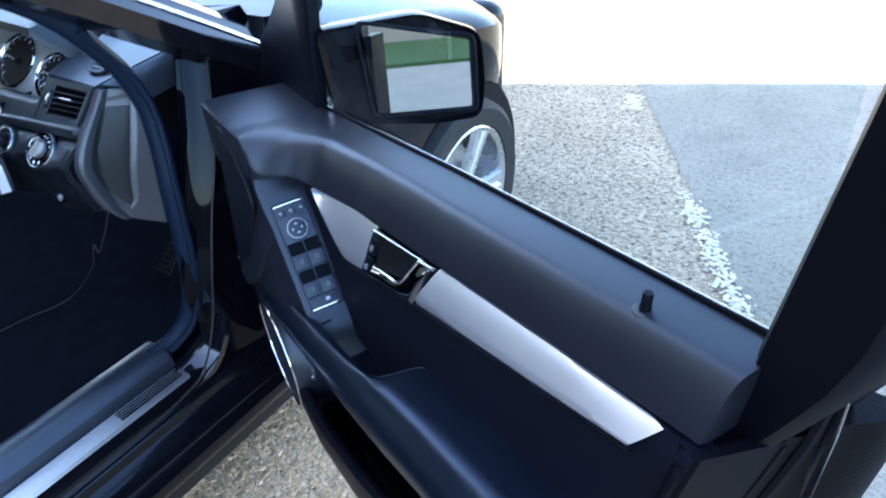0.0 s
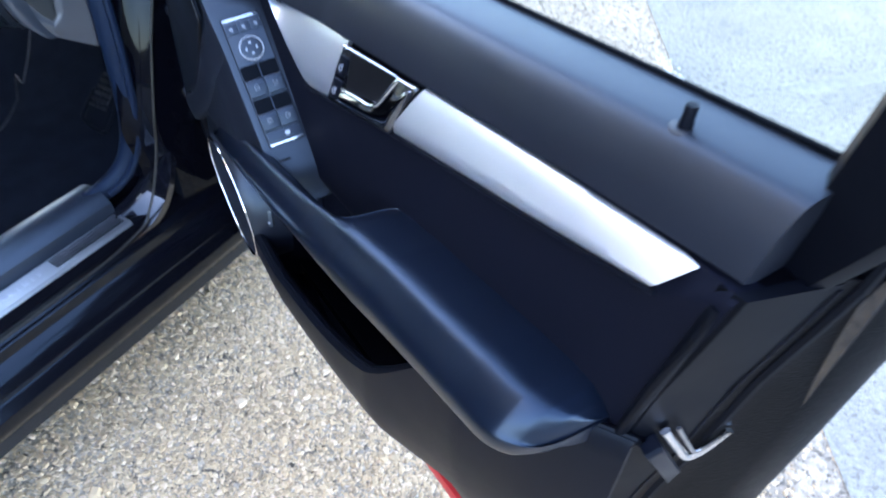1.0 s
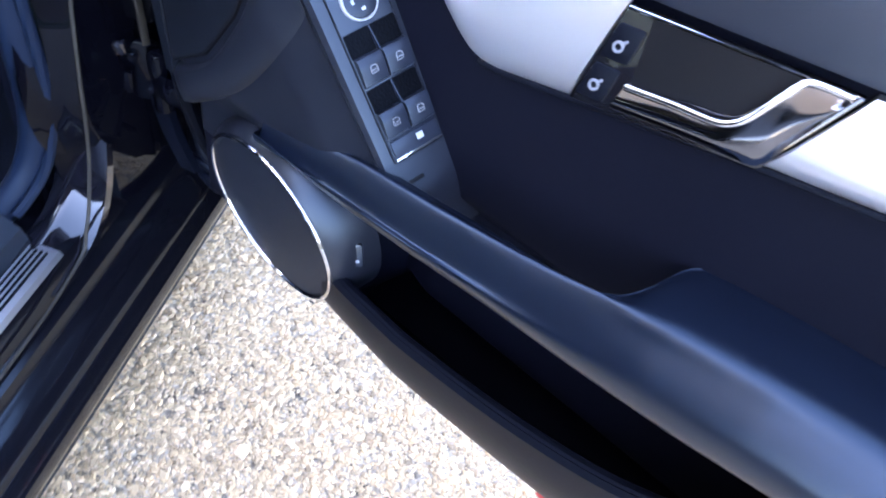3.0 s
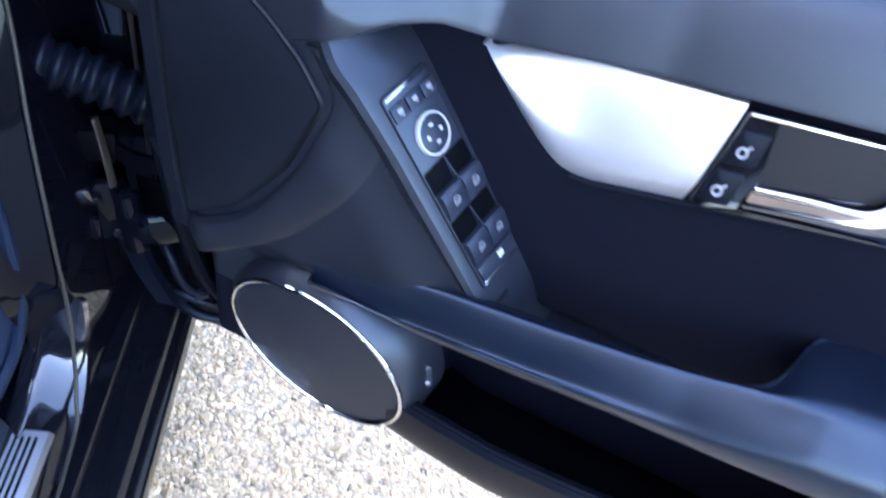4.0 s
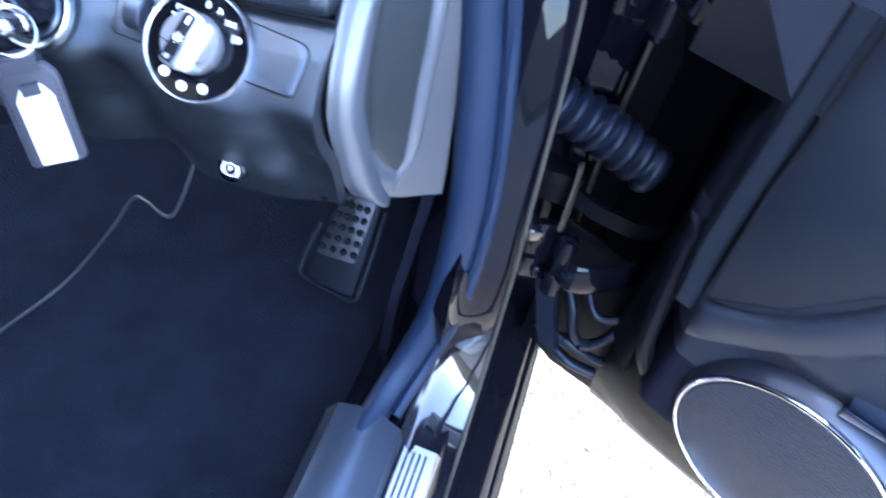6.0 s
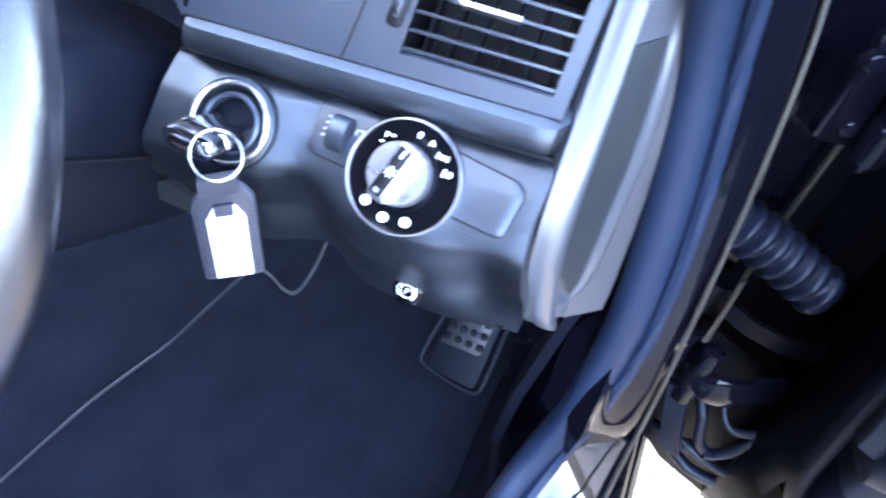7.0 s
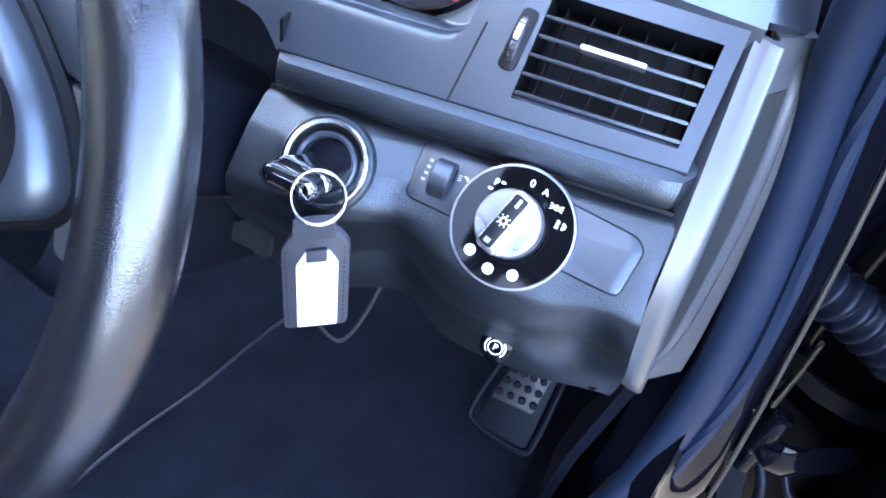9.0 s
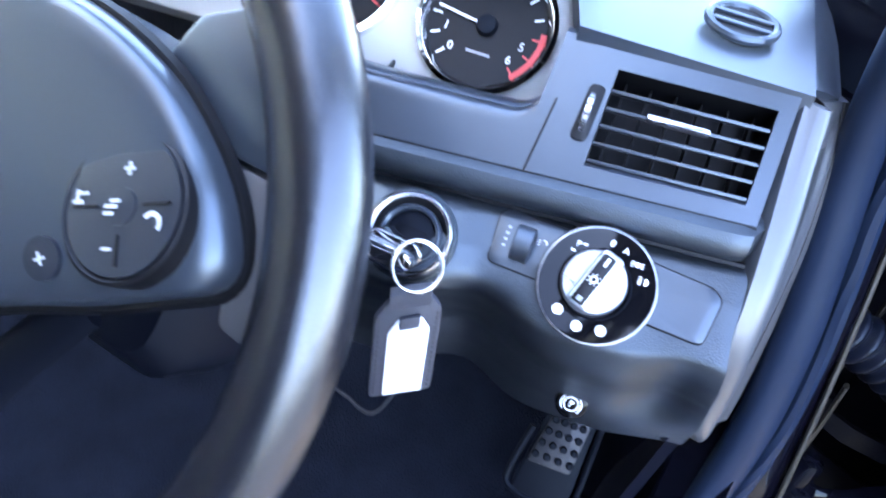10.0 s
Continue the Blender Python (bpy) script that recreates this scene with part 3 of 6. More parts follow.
part("dial_ring", lathe([(0.0150, 0.001), (0.0150, 0.0042), (0.0142, 0.0048), (0.0136, 0.0044)], SP @ pose(0, 0.0, 0.0008), 36, cap=False), MARK, sw, "white ring of the mirror adjuster")
for a in range(4):
    part("dial_arrow", box((0.0022, 0.0032, 0.0006), SP @ pose(0.0066 * math.cos(a * 1.5708), 0.0066 * math.sin(a * 1.5708), 0.0054, 0, 0, 90 * a)), MARK, sw)
for x in (-0.0155, 0.0, 0.0155):
    part("small_button", box((0.0138, 0.0110, 0.003), SP @ pose(x, 0.0270, 0.0020), 0.001), SWITCHM, sw)
    part("button_mark", box((0.0042, 0.0032, 0.0004), SP @ pose(x, 0.0275, 0.0037)), PRINT, sw)
    part("button_mark", box((0.0020, 0.0012, 0.0004), SP @ pose(x + 0.001, 0.0245, 0.0037)), PRINT, sw)
for y in (-0.0470, -0.0895):
    # the dark finger well ahead of the two rocking switches, parted by a web
    part("switch_well", slab(round_poly([(-0.0228, y + 0.0095), (0.0228, y + 0.0095), (0.0228, y + 0.0285), (-0.0228, y + 0.0285)], 0.002), 0.0006, SP @ pose(0, 0, 0.0010)), CAVITY, sw, "dark finger well of the window switches")
    part("well_web", loft([[SP @ V(x + k, q, h) for k, h in ((-0.0009, 0.0012), (-0.0006, hh), (0.0006, hh), (0.0009, 0.0012))] for x in (0.0,) for q, hh in ((y + 0.0090, 0.0062), (y + 0.0180, 0.0040), (y + 0.0280, 0.0018))]), SWITCHM, sw)
    for x in (-0.0117, 0.0117):
        prof = [(-0.0125, 0.0005), (-0.0110, 0.0040), (0.0020, 0.0066), (0.0075, 0.0068), (0.0098, 0.0052), (0.0104, 0.0008), (0.0104, -0.001), (-0.0125, -0.001)]
        part("window_switch", loft([[SP @ Vector((x + s * 0.0108, y + a, b + 0.0012 - 0.0006 * abs(s) ** 6)) for a, b in prof] for s in (-1, -0.92, 0.92, 1)]), SWITCHM, sw, "window lift switch")
        sym = SP @ pose(x, y - 0.0005, 0.0076, 11, 0, 0)
        part("window_symbol", tube([sym @ V(*p, 0) for p in ((-0.0028, -0.0028), (0.0028, -0.0028), (0.0028, 0.0018), (0.0012, 0.0030), (-0.0020, 0.0030), (-0.0028, 0.0012))], 0.0004, 6, loop=True), PRINT, sw)
        part("window_symbol", box((0.0046, 0.0007, 0.0004), sym @ pose(0, -0.0006, 0)), PRINT, sw)
part("child_lock_switch", box((0.044, 0.0120, 0.003), SP @ pose(0, -0.1100, 0.0020), 0.001), SWITCHM, sw)
part("button_mark", box((0.006, 0.005, 0.0004), SP @ pose(0.004, -0.1100, 0.0037)), MARK, sw)
part("panel_notch", box((0.016, 0.004, 0.004), SP @ pose(-0.012, -0.1415, -0.0015), 0.0012), DIAL, sw)


# armrest with the grab handle that runs into the speaker
def arm_low(u):
    return interp(u, [(0.30, 0.640), (0.36, 0.645), (0.43, 0.650), (0.48, 0.657), (0.565, 0.668), (0.65, 0.675), (0.722, 0.684), (0.785, 0.696), (0.86, 0.708), (0.93, 0.718), (0.965, 0.727), (0.98, 0.736), (0.988, 0.745), (0.992, 0.752)])


def arm_crest(u):
    return interp(u, [(0.30, 0.660), (0.42, 0.688), (0.50, 0.702), (0.60, 0.722), (0.68, 0.744), (0.75, 0.756), (0.82, 0.764), (0.90, 0.775), (0.95, 0.779), (0.968, 0.777), (0.98, 0.771), (0.992, 0.760)])


rows = []
for i in range(240):
    u = 0.316 + (0.992 - 0.316) * (1 - (1 - i / 239) ** 1.7)
    zc, zl = arm_crest(u), arm_low(u)
    wi = interp(u, [(0.30, 0.034), (0.42, 0.028), (0.52, 0.030), (0.59, 0.034), (0.632, 0.035), (0.644, 0.031), (0.652, 0.022), (0.658, 0.009), (0.663, -0.006), (0.669, -0.016), (0.678, -0.021), (1.0, -0.021)])
    zi = zc + interp(u, [(0.30, -0.008), (0.62, -0.008), (0.645, -0.006), (0.665, -0.0025), (0.70, -0.001), (0.84, -0.002), (0.93, -0.003), (1.002, -0.004)])
    k = interp(u, [(0.30, 0.75), (0.40, 0.92), (0.50, 1.0)]) * math.sqrt(max(0.004, 1 - max(0, (u - 0.925) / 0.067) ** 3))
    cw = interp(u, [(0.30, 0.047), (0.58, 0.047), (0.66, 0.0445), (0.78, 0.040), (1.0, 0.038)])
    ctrl = [(wi, zl + 0.012), (wi, zi - 0.004), (wi + 0.004, zi), (0.5 * (wi + 0.004 + cw), zc + 0.32 * (zi - zc)), (cw, zc), (max(0.054, cw + 0.010), zc - 0.010), (0.066, zc - 0.024), (0.071, 0.5 * (zc + zl) - 0.004), (0.0695, zl + 0.010), (0.064, zl + 0.0015), (0.046, zl), (wi, zl + 0.012)]
    sm = smooth_path([(w, z, 0) for w, z in ctrl], 4)[:-1]
    rows.append([L(u, wi + (p.x - wi) * k, p.y) for p in sm])
part("armrest", loft(rows), LEATHER, door, "padded dark armrest with grab handle")


# map pocket: lip that curves up to the armrest, and a black inside
def lip(u):
    line = [(0.37, 0.531), (0.42, 0.534), (0.49, 0.539), (0.541, 0.543), (0.61, 0.553), (0.663, 0.566), (0.727, 0.590), (0.785, 0.634), (0.819, 0.690), (0.85, 0.722), (1.0, 0.760)]
    return sum(interp(u + d, line) for d in (-0.03, -0.02, -0.01, 0, 0.01, 0.02, 0.03)) / 7


rows = []
for i in range(90):
    u = 0.40 + (1.02 - 0.40) * i / 89
    zl, zf = lip(u), door_foot(u)
    wo = interp(u, [(0.40, 0.056), (0.44, 0.061), (0.50, 0.067), (0.75, 0.070), (0.88, 0.050), (0.95, 0.022), (1.02, -0.014)])
    ring = [L(u, wo - 0.016, zl - 0.012), L(u, wo - 0.010, zl - 0.002), L(u, wo - 0.004, zl), L(u, wo, zl - 0.005)]
    for k in range(1, 14):
        s = k / 13
        ring.append(L(u, wo - 0.075 * s**2.6 * ease(wo, -0.03, 0.06), zl - 0.005 + (zf - zl) * s))
    ring.append(L(u, -0.06, zf + 0.004))
    ring.append(L(u, -0.11, zf + 0.02))
    rows.append(ring)
part("map_pocket", sheet(rows, (0, 0.003, 0.002)), HARD, door, "black lower map pocket with rounded lip")

part("pocket_end", sheet([[L(0.402, w, z0 + (0.56 - z0) * j / 3) for j in range(4)] for w, z0 in ((-0.09, 0.400), (-0.05, 0.400), (-0.01, 0.410), (0.022, 0.436))], (0.004, 0, 0)), HARD, door, "black end wall of the map pocket")

# speaker with bright ring
skn = L(-0.086, 0.992, -0.093).normalized()
skx = V(0, 0, 1).cross(skn).normalized()
SK = axes(L(0.321, 0.038, 0.532), skx, skn.cross(skx), skn)
spk = part("speaker_pod", lathe([(0.108, -0.04), (0.106, -0.012), (0.101, 0.004), (0.096, 0.0105)], SK, 56), DOORSOFT, door, "round speaker housing")
part("speaker_grille", lathe([(0.0915, 0.009), (0.088, 0.0122), (0.05, 0.0140), (0.0005, 0.0155)], SK, 56), GRILLE, spk, "fine mesh speaker grille")
part("speaker_ring", tube([SK @ Vector((0.0935 * math.cos(a * 0.0982), 0.0935 * math.sin(a * 0.0982), 0.012)) for a in range(64)], 0.0022, 8, loop=True, up=(0, -1, 0)), CHROME, spk, "bright metal ring round the grille")
bx_ = V(0.0128, 0.0110, 0.0026).normalized()
bz_ = bx_.cross(V(-0.0038, 0.0050, 0.0280)).normalized()
BD = axes(L(0.4207, 0.0365, 0.5590), bx_, bz_.cross(bx_), bz_)
part("badge", slab(round_poly([(-0.0085, -0.013), (0.0085, -0.013), (0.0085, 0.013), (-0.0085, 0.013)], 0.003), 0.0050, BD @ pose(0, 0, -0.003), 0.0012), SMOOTH, spk, "small black badge on the speaker housing")
part("badge_mark", box((0.008, 0.0030, 0.0006), BD @ pose(0.001, -0.0060, 0.0022)), MARK, spk, "illegible badge lettering")

# lock pin
PIN = pose(0.9385, 0.066, 0.9865)
pin = part("lock_pin", lathe([(0.0050, -0.02), (0.0050, 0.004), (0.0044, 0.008), (0.0045, 0.0160), (0.0040, 0.0172), (0.001, 0.0174)], PIN, 20), HARD, door, "black door lock pin")
part("pin_collar", lathe([(0.0105, -0.012), (0.0105, -0.0004), (0.0098, 0.0004), (0.0060, 0.0004), (0.0050, -0.0015)], PIN, 28), GREYP, pin, "thin grey collar")

# glass, its seal and frame
rows = [[V(0.19 + 0.84 * i / 20, 0.112, z_belt(0.19 + 0.84 * i / 20) - 0.03 + 0.5 * j / 6) + V(0, -0.05 * (j / 6) ** 2, 0) for j in range(7)] for i in range(21)]
glass = part("window_pane", sheet(rows), GLASS, door, "raised clear door window")
glass.visible_shadow = False
part("belt_seal", tube([L(0.15 + 0.885 * i / 40, -0.107, z_belt(0.15 + 0.885 * i / 40) + 0.001) for i in range(41)], 0.0026, 8, flat=1.2), RUBBER, door, "black rubber seal along the glass")
part("belt_strip", tube([L(0.15 + 0.885 * i / 40, -0.1165, z_belt(0.15 + 0.885 * i / 40) - 0.003) for i in range(41)], 0.0016, 8), SATIN, door, "thin bright outer strip below the glass")
rows = []
for i in range(14):
    t = i / 13
    z = 0.93 + 0.55 * t
    u = 1.027 + 0.10 * (z - 1.0)
    wide = 0.050 * ease(t, -0.15, 0.25)
    rows.append([L(u, -0.112, z), L(u - 0.002, -0.088, z), L(u + 0.006, -0.074, z), L(u + 0.014 + wide, -0.066, z), L(u + 0.022 + wide, -0.076, z), L(u + 0.030 + wide, -0.165, z), L(u, -0.150, z)])
part("window_frame", loft(rows), RUBBER, door, "matt black rear window frame")
rows = []
for i in range(10):
    t = i / 9
    p = V(0.205 + 0.30 * t, 0.112 - 0.05 * t, 1.07 + 0.30 * t)
    rows.append([p + V(a, b, 0) for a, b in ((-0.03, -0.016), (0.03, -0.016), (0.03, 0.016), (-0.03, 0.016))])
part("window_frame", loft(rows), RUBBER, door, "black front window frame")
pts = [(-0.075, 0.860), (0.236, 0.898), (0.236, 1.10), (0.17, 1.10)]
part("sail_panel", slab(round_poly(pts, 0.006), 0.02, axes((0, 0.115, 0), V(1, 0, 0), V(0, 0, 1), V(0, -1, 0)), 0.005), HARD, door, "black triangular mirror corner panel")

# shell: outer skin, end face, latch
rows = []
for i in range(24):
    u = -0.02 + 1.10 * i / 23
    zs = [z_belt(u) - 0.008 + (0.226 - z_belt(u)) * j / 14 for j in range(15)]
    rows.append([L(u + 0.3 * lean(z) * ease(u, 0.80, 1.08), -0.118 - 0.057 * math.sin(math.pi * min(1, 0.8 * j / 14)), z) for j, z in enumerate(zs)])
part("outer_skin", sheet(rows, (0, -0.003, 0)), PAINT, door, "gloss black painted outer skin")
rows = []
for i in range(30):
    u = 0.135 + 0.895 * i / 29
    f = 0.06 * ease(u, 0.22, 0.12)
    rows.append([L(u, -0.012 - f, 0.43), L(u, -0.022 - f * 0.7, 0.38), L(u, -0.040 - f * 0.5, 0.32), L(u, -0.075 - f * 0.2, 0.262), L(u, -0.100, 0.232), L(u, -0.112, 0.222), L(u, -0.135, 0.222), L(u, -0.14, 0.43)])
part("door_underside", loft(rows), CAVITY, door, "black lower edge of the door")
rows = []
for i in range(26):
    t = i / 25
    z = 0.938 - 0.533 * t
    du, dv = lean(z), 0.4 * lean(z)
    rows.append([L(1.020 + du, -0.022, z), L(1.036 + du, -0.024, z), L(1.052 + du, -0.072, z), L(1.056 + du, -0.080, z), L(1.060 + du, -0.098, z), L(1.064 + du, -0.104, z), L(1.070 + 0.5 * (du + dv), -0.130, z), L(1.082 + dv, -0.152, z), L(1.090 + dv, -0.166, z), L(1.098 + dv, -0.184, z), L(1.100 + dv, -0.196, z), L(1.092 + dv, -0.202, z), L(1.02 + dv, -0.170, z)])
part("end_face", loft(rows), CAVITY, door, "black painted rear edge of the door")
rows = []
for i in range(26):
    t = i / 25
    z = 0.941 - 0.486 * t
    du = lean(z)
    rows.append([L(1.030 + du, -0.021, z), L(1.039 + du, -0.022, z), L(1.054 + du, -0.066, z), L(1.061 + du, -0.088, z), L(1.050 + du, -0.089, z)])
part("shut_trim", loft(rows), RUBBER, door, "flat matt trim on the shut face")
part("edge_seal", tube(smooth_path([L(1.028, -0.022, 0.925), L(1.022, -0.018, 0.87), L(1.008, -0.018, 0.78), L(0.994, -0.018, 0.66), L(0.975, -0.02, 0.48)], 8), 0.007, 10, flat=0.7), RUBBER, door, "rubber seal along the door edge")
part("edge_seal", tube([L(1.066 + lean(0.97 - 0.042 * i), -0.112, 0.97 - 0.042 * i) for i in range(13)], 0.006, 8), RUBBER, door)
part("trim_lip", tube([L(1.0615 + lean(0.935 - 0.038 * i), -0.0885, 0.935 - 0.038 * i) for i in range(13)], 0.0016, 6), HARD, door, "thin lip of the shut trim")
lat = part("latch", loft([[L(1.0175 + (u - 1.0175) * k + 0.0095 + d, -0.060 + (w + 0.060) * k + d * 0.3, 0.7035 + (z - 0.7035) * k) for u, w, z in ((1.013, -0.029, 0.741), (1.017, -0.042, 0.749), (1.0225, -0.089, 0.675), (1.019, -0.085, 0.652))] for k, d in ((1.0, -0.008), (1.0, 0.004), (0.94, 0.0062), (0.85, 0.007))]), SLEEVE, door, "black plastic latch cover")
part("latch_hook", tube(smooth_path([L(1.026, -0.044, 0.762), L(1.029, -0.070, 0.722), L(1.032, -0.096, 0.684), L(1.035, -0.104, 0.684), L(1.040, -0.110, 0.702), L(1.045, -0.118, 0.726)], 6), 0.0026, 10, flat=1.7), CHROME, lat, "bright steel latch hook")
part("latch_hook", tube(smooth_path([L(1.031, -0.052, 0.766), L(1.034, -0.076, 0.728), L(1.037, -0.096, 0.700), L(1.043, -0.106, 0.716), L(1.047, -0.112, 0.730)], 6), 0.0014, 8, flat=1.6), RINGM, lat)
part("edge_reflector", box((0.12, 0.012, 0.022), pose(0.735, 0.062, 0.246, 0, 0, 0), 0.003), RED, door, "red reflector on the foot of the door")

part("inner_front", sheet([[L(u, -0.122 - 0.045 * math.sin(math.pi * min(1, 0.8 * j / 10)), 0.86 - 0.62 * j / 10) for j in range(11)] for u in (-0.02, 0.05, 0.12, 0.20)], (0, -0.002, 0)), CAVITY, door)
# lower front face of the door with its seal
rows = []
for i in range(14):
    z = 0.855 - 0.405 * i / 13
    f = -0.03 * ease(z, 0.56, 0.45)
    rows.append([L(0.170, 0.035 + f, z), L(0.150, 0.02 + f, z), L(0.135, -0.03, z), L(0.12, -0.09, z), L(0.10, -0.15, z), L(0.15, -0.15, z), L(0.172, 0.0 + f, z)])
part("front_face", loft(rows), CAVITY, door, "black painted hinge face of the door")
part("edge_seal", tube(smooth_path([L(0.170, 0.020, 0.86), L(0.160, 0.032, 0.72), L(0.166, 0.028, 0.60), L(0.176, 0.018, 0.52), L(0.20, -0.005, 0.455), L(0.24, -0.030, 0.415)], 8), 0.012, 10, flat=0.7), RUBBER, door)

# wing mirror
MG = DOOR.inverted() @ axes((0.3775, 0.316, 0.953), V(0.68, 0.73, 0).normalized(), (V(0.73, -0.68, 0.10).normalized().cross(V(0.68, 0.73, 0).normalized())).normalized(), V(0.73, -0.68, 0.10).normalized())
out = round_poly([(-0.158, 0.074), (-0.135, -0.070), (0.02, -0.086), (0.098, -0.083), (0.104, -0.02), (0.095, 0.055), (0.0, 0.088)], 0.02, 5)
rings = []
for k, d in ((0.93, -0.004), (1.0, 0.004), (1.02, -0.012), (0.98, -0.05), (0.80, -0.085), (0.45, -0.105)):
    rings.append([MG @ Vector((p.x * k, p.y * k, d)) for p in out])
mir = part("wing_mirror", loft(rings), WINGP, door, "gloss black wing mirror housing")
part("mirror_glass", slab(round_poly([(-0.092, 0.080), (-0.075, -0.057), (0.087, -0.064), (0.080, 0.042)], 0.008, 4), 0.002, MG @ pose(0, 0, 0.0045, 0, 4.0, 0)), MIRRORM, mir, "mirror glass that shows grass and road")
part("mirror_bezel", tube([MG @ Vector((p.x * 0.97, p.y * 0.965, 0.004)) for p in round_poly([(-0.101, 0.084), (-0.083, -0.064), (0.092, -0.072), (0.086, 0.050)], 0.012, 5)], 0.0045, 8, loop=True, up=(0.5, -0.5, 0.3)), HARD, mir)
part("mirror_foot", box((0.09, 0.05, 0.03), DOOR.inverted() @ pose(0.24, 0.24, 0.885, 0, 0, 40), 0.008), CAVITY, mir)

# ---- the car's body ----


def prism_y(pts, y0, y1, n=2):
    return loft([[V(x, y0 + (y1 - y0) * i / (n - 1), z) for x, z in pts] for i in range(n)])


# sill: painted rocker, step and dusty foot
rocker = [(-0.12, 0.22), (-0.12, 0.30), (-0.10, 0.345), (-0.045, 0.350), (0.004, 0.345), (0.010, 0.332), (0.014, 0.318), (0.030, 0.312), (0.034, 0.296), (0.050, 0.290), (0.066, 0.276),
          (0.070, 0.262), (0.076, 0.258), (0.080, 0.246), (0.084, 0.242), (0.086, 0.225), (0.080, 0.205), (0.066, 0.192), (-0.02, 0.186)]
sill = part("rocker_panel", prism_y(rocker, -1.25, 0.30), SILLP, car, "gloss black painted door sill")
part("sill_foot", prism_y([(0.048, 0.195), (0.062, 0.195), (0.060, 0.150), (0.050, 0.145), (-0.02, 0.145), (-0.02, 0.195)], -1.25, 0.62), DIRT, car, "dusty grey underside lip of the sill")
scuff = part("scuff_plate", prism_y([(-0.036, 0.351), (-0.034, 0.3545), (0.000, 0.3525), (0.004, 0.346)], -1.1, 0.034), SCUFFM, car, "brushed steel scuff plate with worn lettering")
for i, x in enumerate((-0.029, -0.0225, -0.016, -0.0095)):
    part("scuff_groove", prism_y([(x - 0.0012, 0.352), (x - 0.0012, 0.3553), (x + 0.0012, 0.3551), (x + 0.0012, 0.352)], -0.115, 0.026), HARD, scuff)
for k, wd in enumerate((0.008, 0.006, 0.010, 0.004, 0.008, 0.007, 0.009, 0.006, 0.005, 0.008)):
    part("scuff_bar", box((0.010, wd, 0.0010), pose(-0.018, -0.140 - 0.0135 * k, 0.3540, 0, 3, 0), 0.0004), SILVER, scuff, "worn lettering as pale bars")
rows = []
for i in range(20):
    y = -1.2 + 1.235 * i / 19
    rows.append([V(-0.13, y, 0.30), V(-0.125, y, 0.36), V(-0.112, y, 0.384), V(-0.092, y, 0.392), V(-0.062, y, 0.388), V(-0.043, y, 0.374), V(-0.038, y, 0.35)])
part("sill_cover", loft(rows), SMOOTH, car, "soft grey plastic cover along the inner sill")

# painted ramp from sill to hinge post
curve = smooth_path([(0, 0.1475, 0.475), (0, 0.141, 0.448), (0, 0.127, 0.414), (0, 0.104, 0.382), (0, 0.066, 0.360), (0, 0.0, 0.352)], 6)
part("sill_ramp", sheet([[V(x, p.y + 0.10 * max(0, x) - 0.012 * ease(x, -0.034, 0.018), p.z - 0.65 * max(0, x + 0.026)) for p in curve] for x in (-0.045, -0.034, -0.026, -0.018, 0.0, 0.018)], (0, 0.01, -0.01)), PAINT, car, "gloss painted ramp at the foot of the post")

# hinge post and pillar


def opening_edge(z):
    """Where the folded edge of the door opening runs at this height."""
    return interp(z, [(0.20, 0.010), (0.50, 0.0135), (0.60, 0.0085), (0.70, 0.0025), (0.80, -0.005), (0.93, -0.030), (0.99, -0.045)]), interp(z, [(0.20, 0.150), (0.42, 0.142), (0.47, 0.128), (0.50, 0.124), (0.55, 0.132), (0.60, 0.147), (0.70, 0.177), (0.80, 0.211), (0.93, 0.250), (0.99, 0.27)])


rows = []
for z in (0.20, 0.33, 0.42, 0.47, 0.50, 0.55, 0.60, 0.65, 0.70, 0.75, 0.80, 0.86, 0.93, 0.99):
    ex, ey = opening_edge(z)
    rows.append([V(ex + x, ey + y, z) for x, y in ((-0.088, -0.002), (-0.045, -0.036), (-0.0425, -0.0275), (-0.0375, -0.0195), (-0.0295, -0.0127), (-0.0200, -0.0070), (-0.008, -0.002), (-0.001, 0.004), (0.004, 0.040), (0.008, 0.080))] + [V(x, y, z) for x, y in ((0.020, 0.31), (0.055, 0.315), (0.070, 0.34), (0.05, 0.42), (-0.12, 0.42), (-0.12, 0.25))])
part("hinge_post", loft(rows), POSTP, car, "gloss black hinge post", 32)
rows = []
for i in range(14):
    t = i / 13
    p = V(0.045 - 0.30 * t - 0.06 * t * t, 0.36 - 1.00 * t, 0.885 + 0.62 * t - 0.10 * t * t)
    rows.append([p + V(a, b, c) for a, b, c in ((0.0, 0.0, -0.03), (0.022, 0.01, 0.0), (0.012, 0.03, 0.030), (-0.035, 0.045, 0.035), (-0.075, 0.02, 0.01), (-0.06, -0.02, -0.035))])
part("windscreen_pillar", loft(rows), PAINT, car, "black windscreen pillar")
part("drip_trim", tube([V(0.060 - 0.30 * t - 0.06 * t * t, 0.378 - 1.0 * t, 0.902 + 0.62 * t - 0.10 * t * t) for t in [i / 13 for i in range(14)]], 0.006, 8), CHROME, car, "bright pillar trim")
path = smooth_path([(-0.33, -0.62, 1.335), (-0.17, -0.25, 1.19), (-0.125, 0.0, 1.06), (-0.098, 0.10, 0.955), (-0.080, 0.136, 0.87), (-0.063, 0.136, 0.79), (-0.051, 0.128, 0.72), (-0.041, 0.122, 0.62), (-0.043, 0.117, 0.50), (-0.056, 0.10, 0.425), (-0.070, 0.06, 0.385), (-0.082, 0.0, 0.370)], 8)
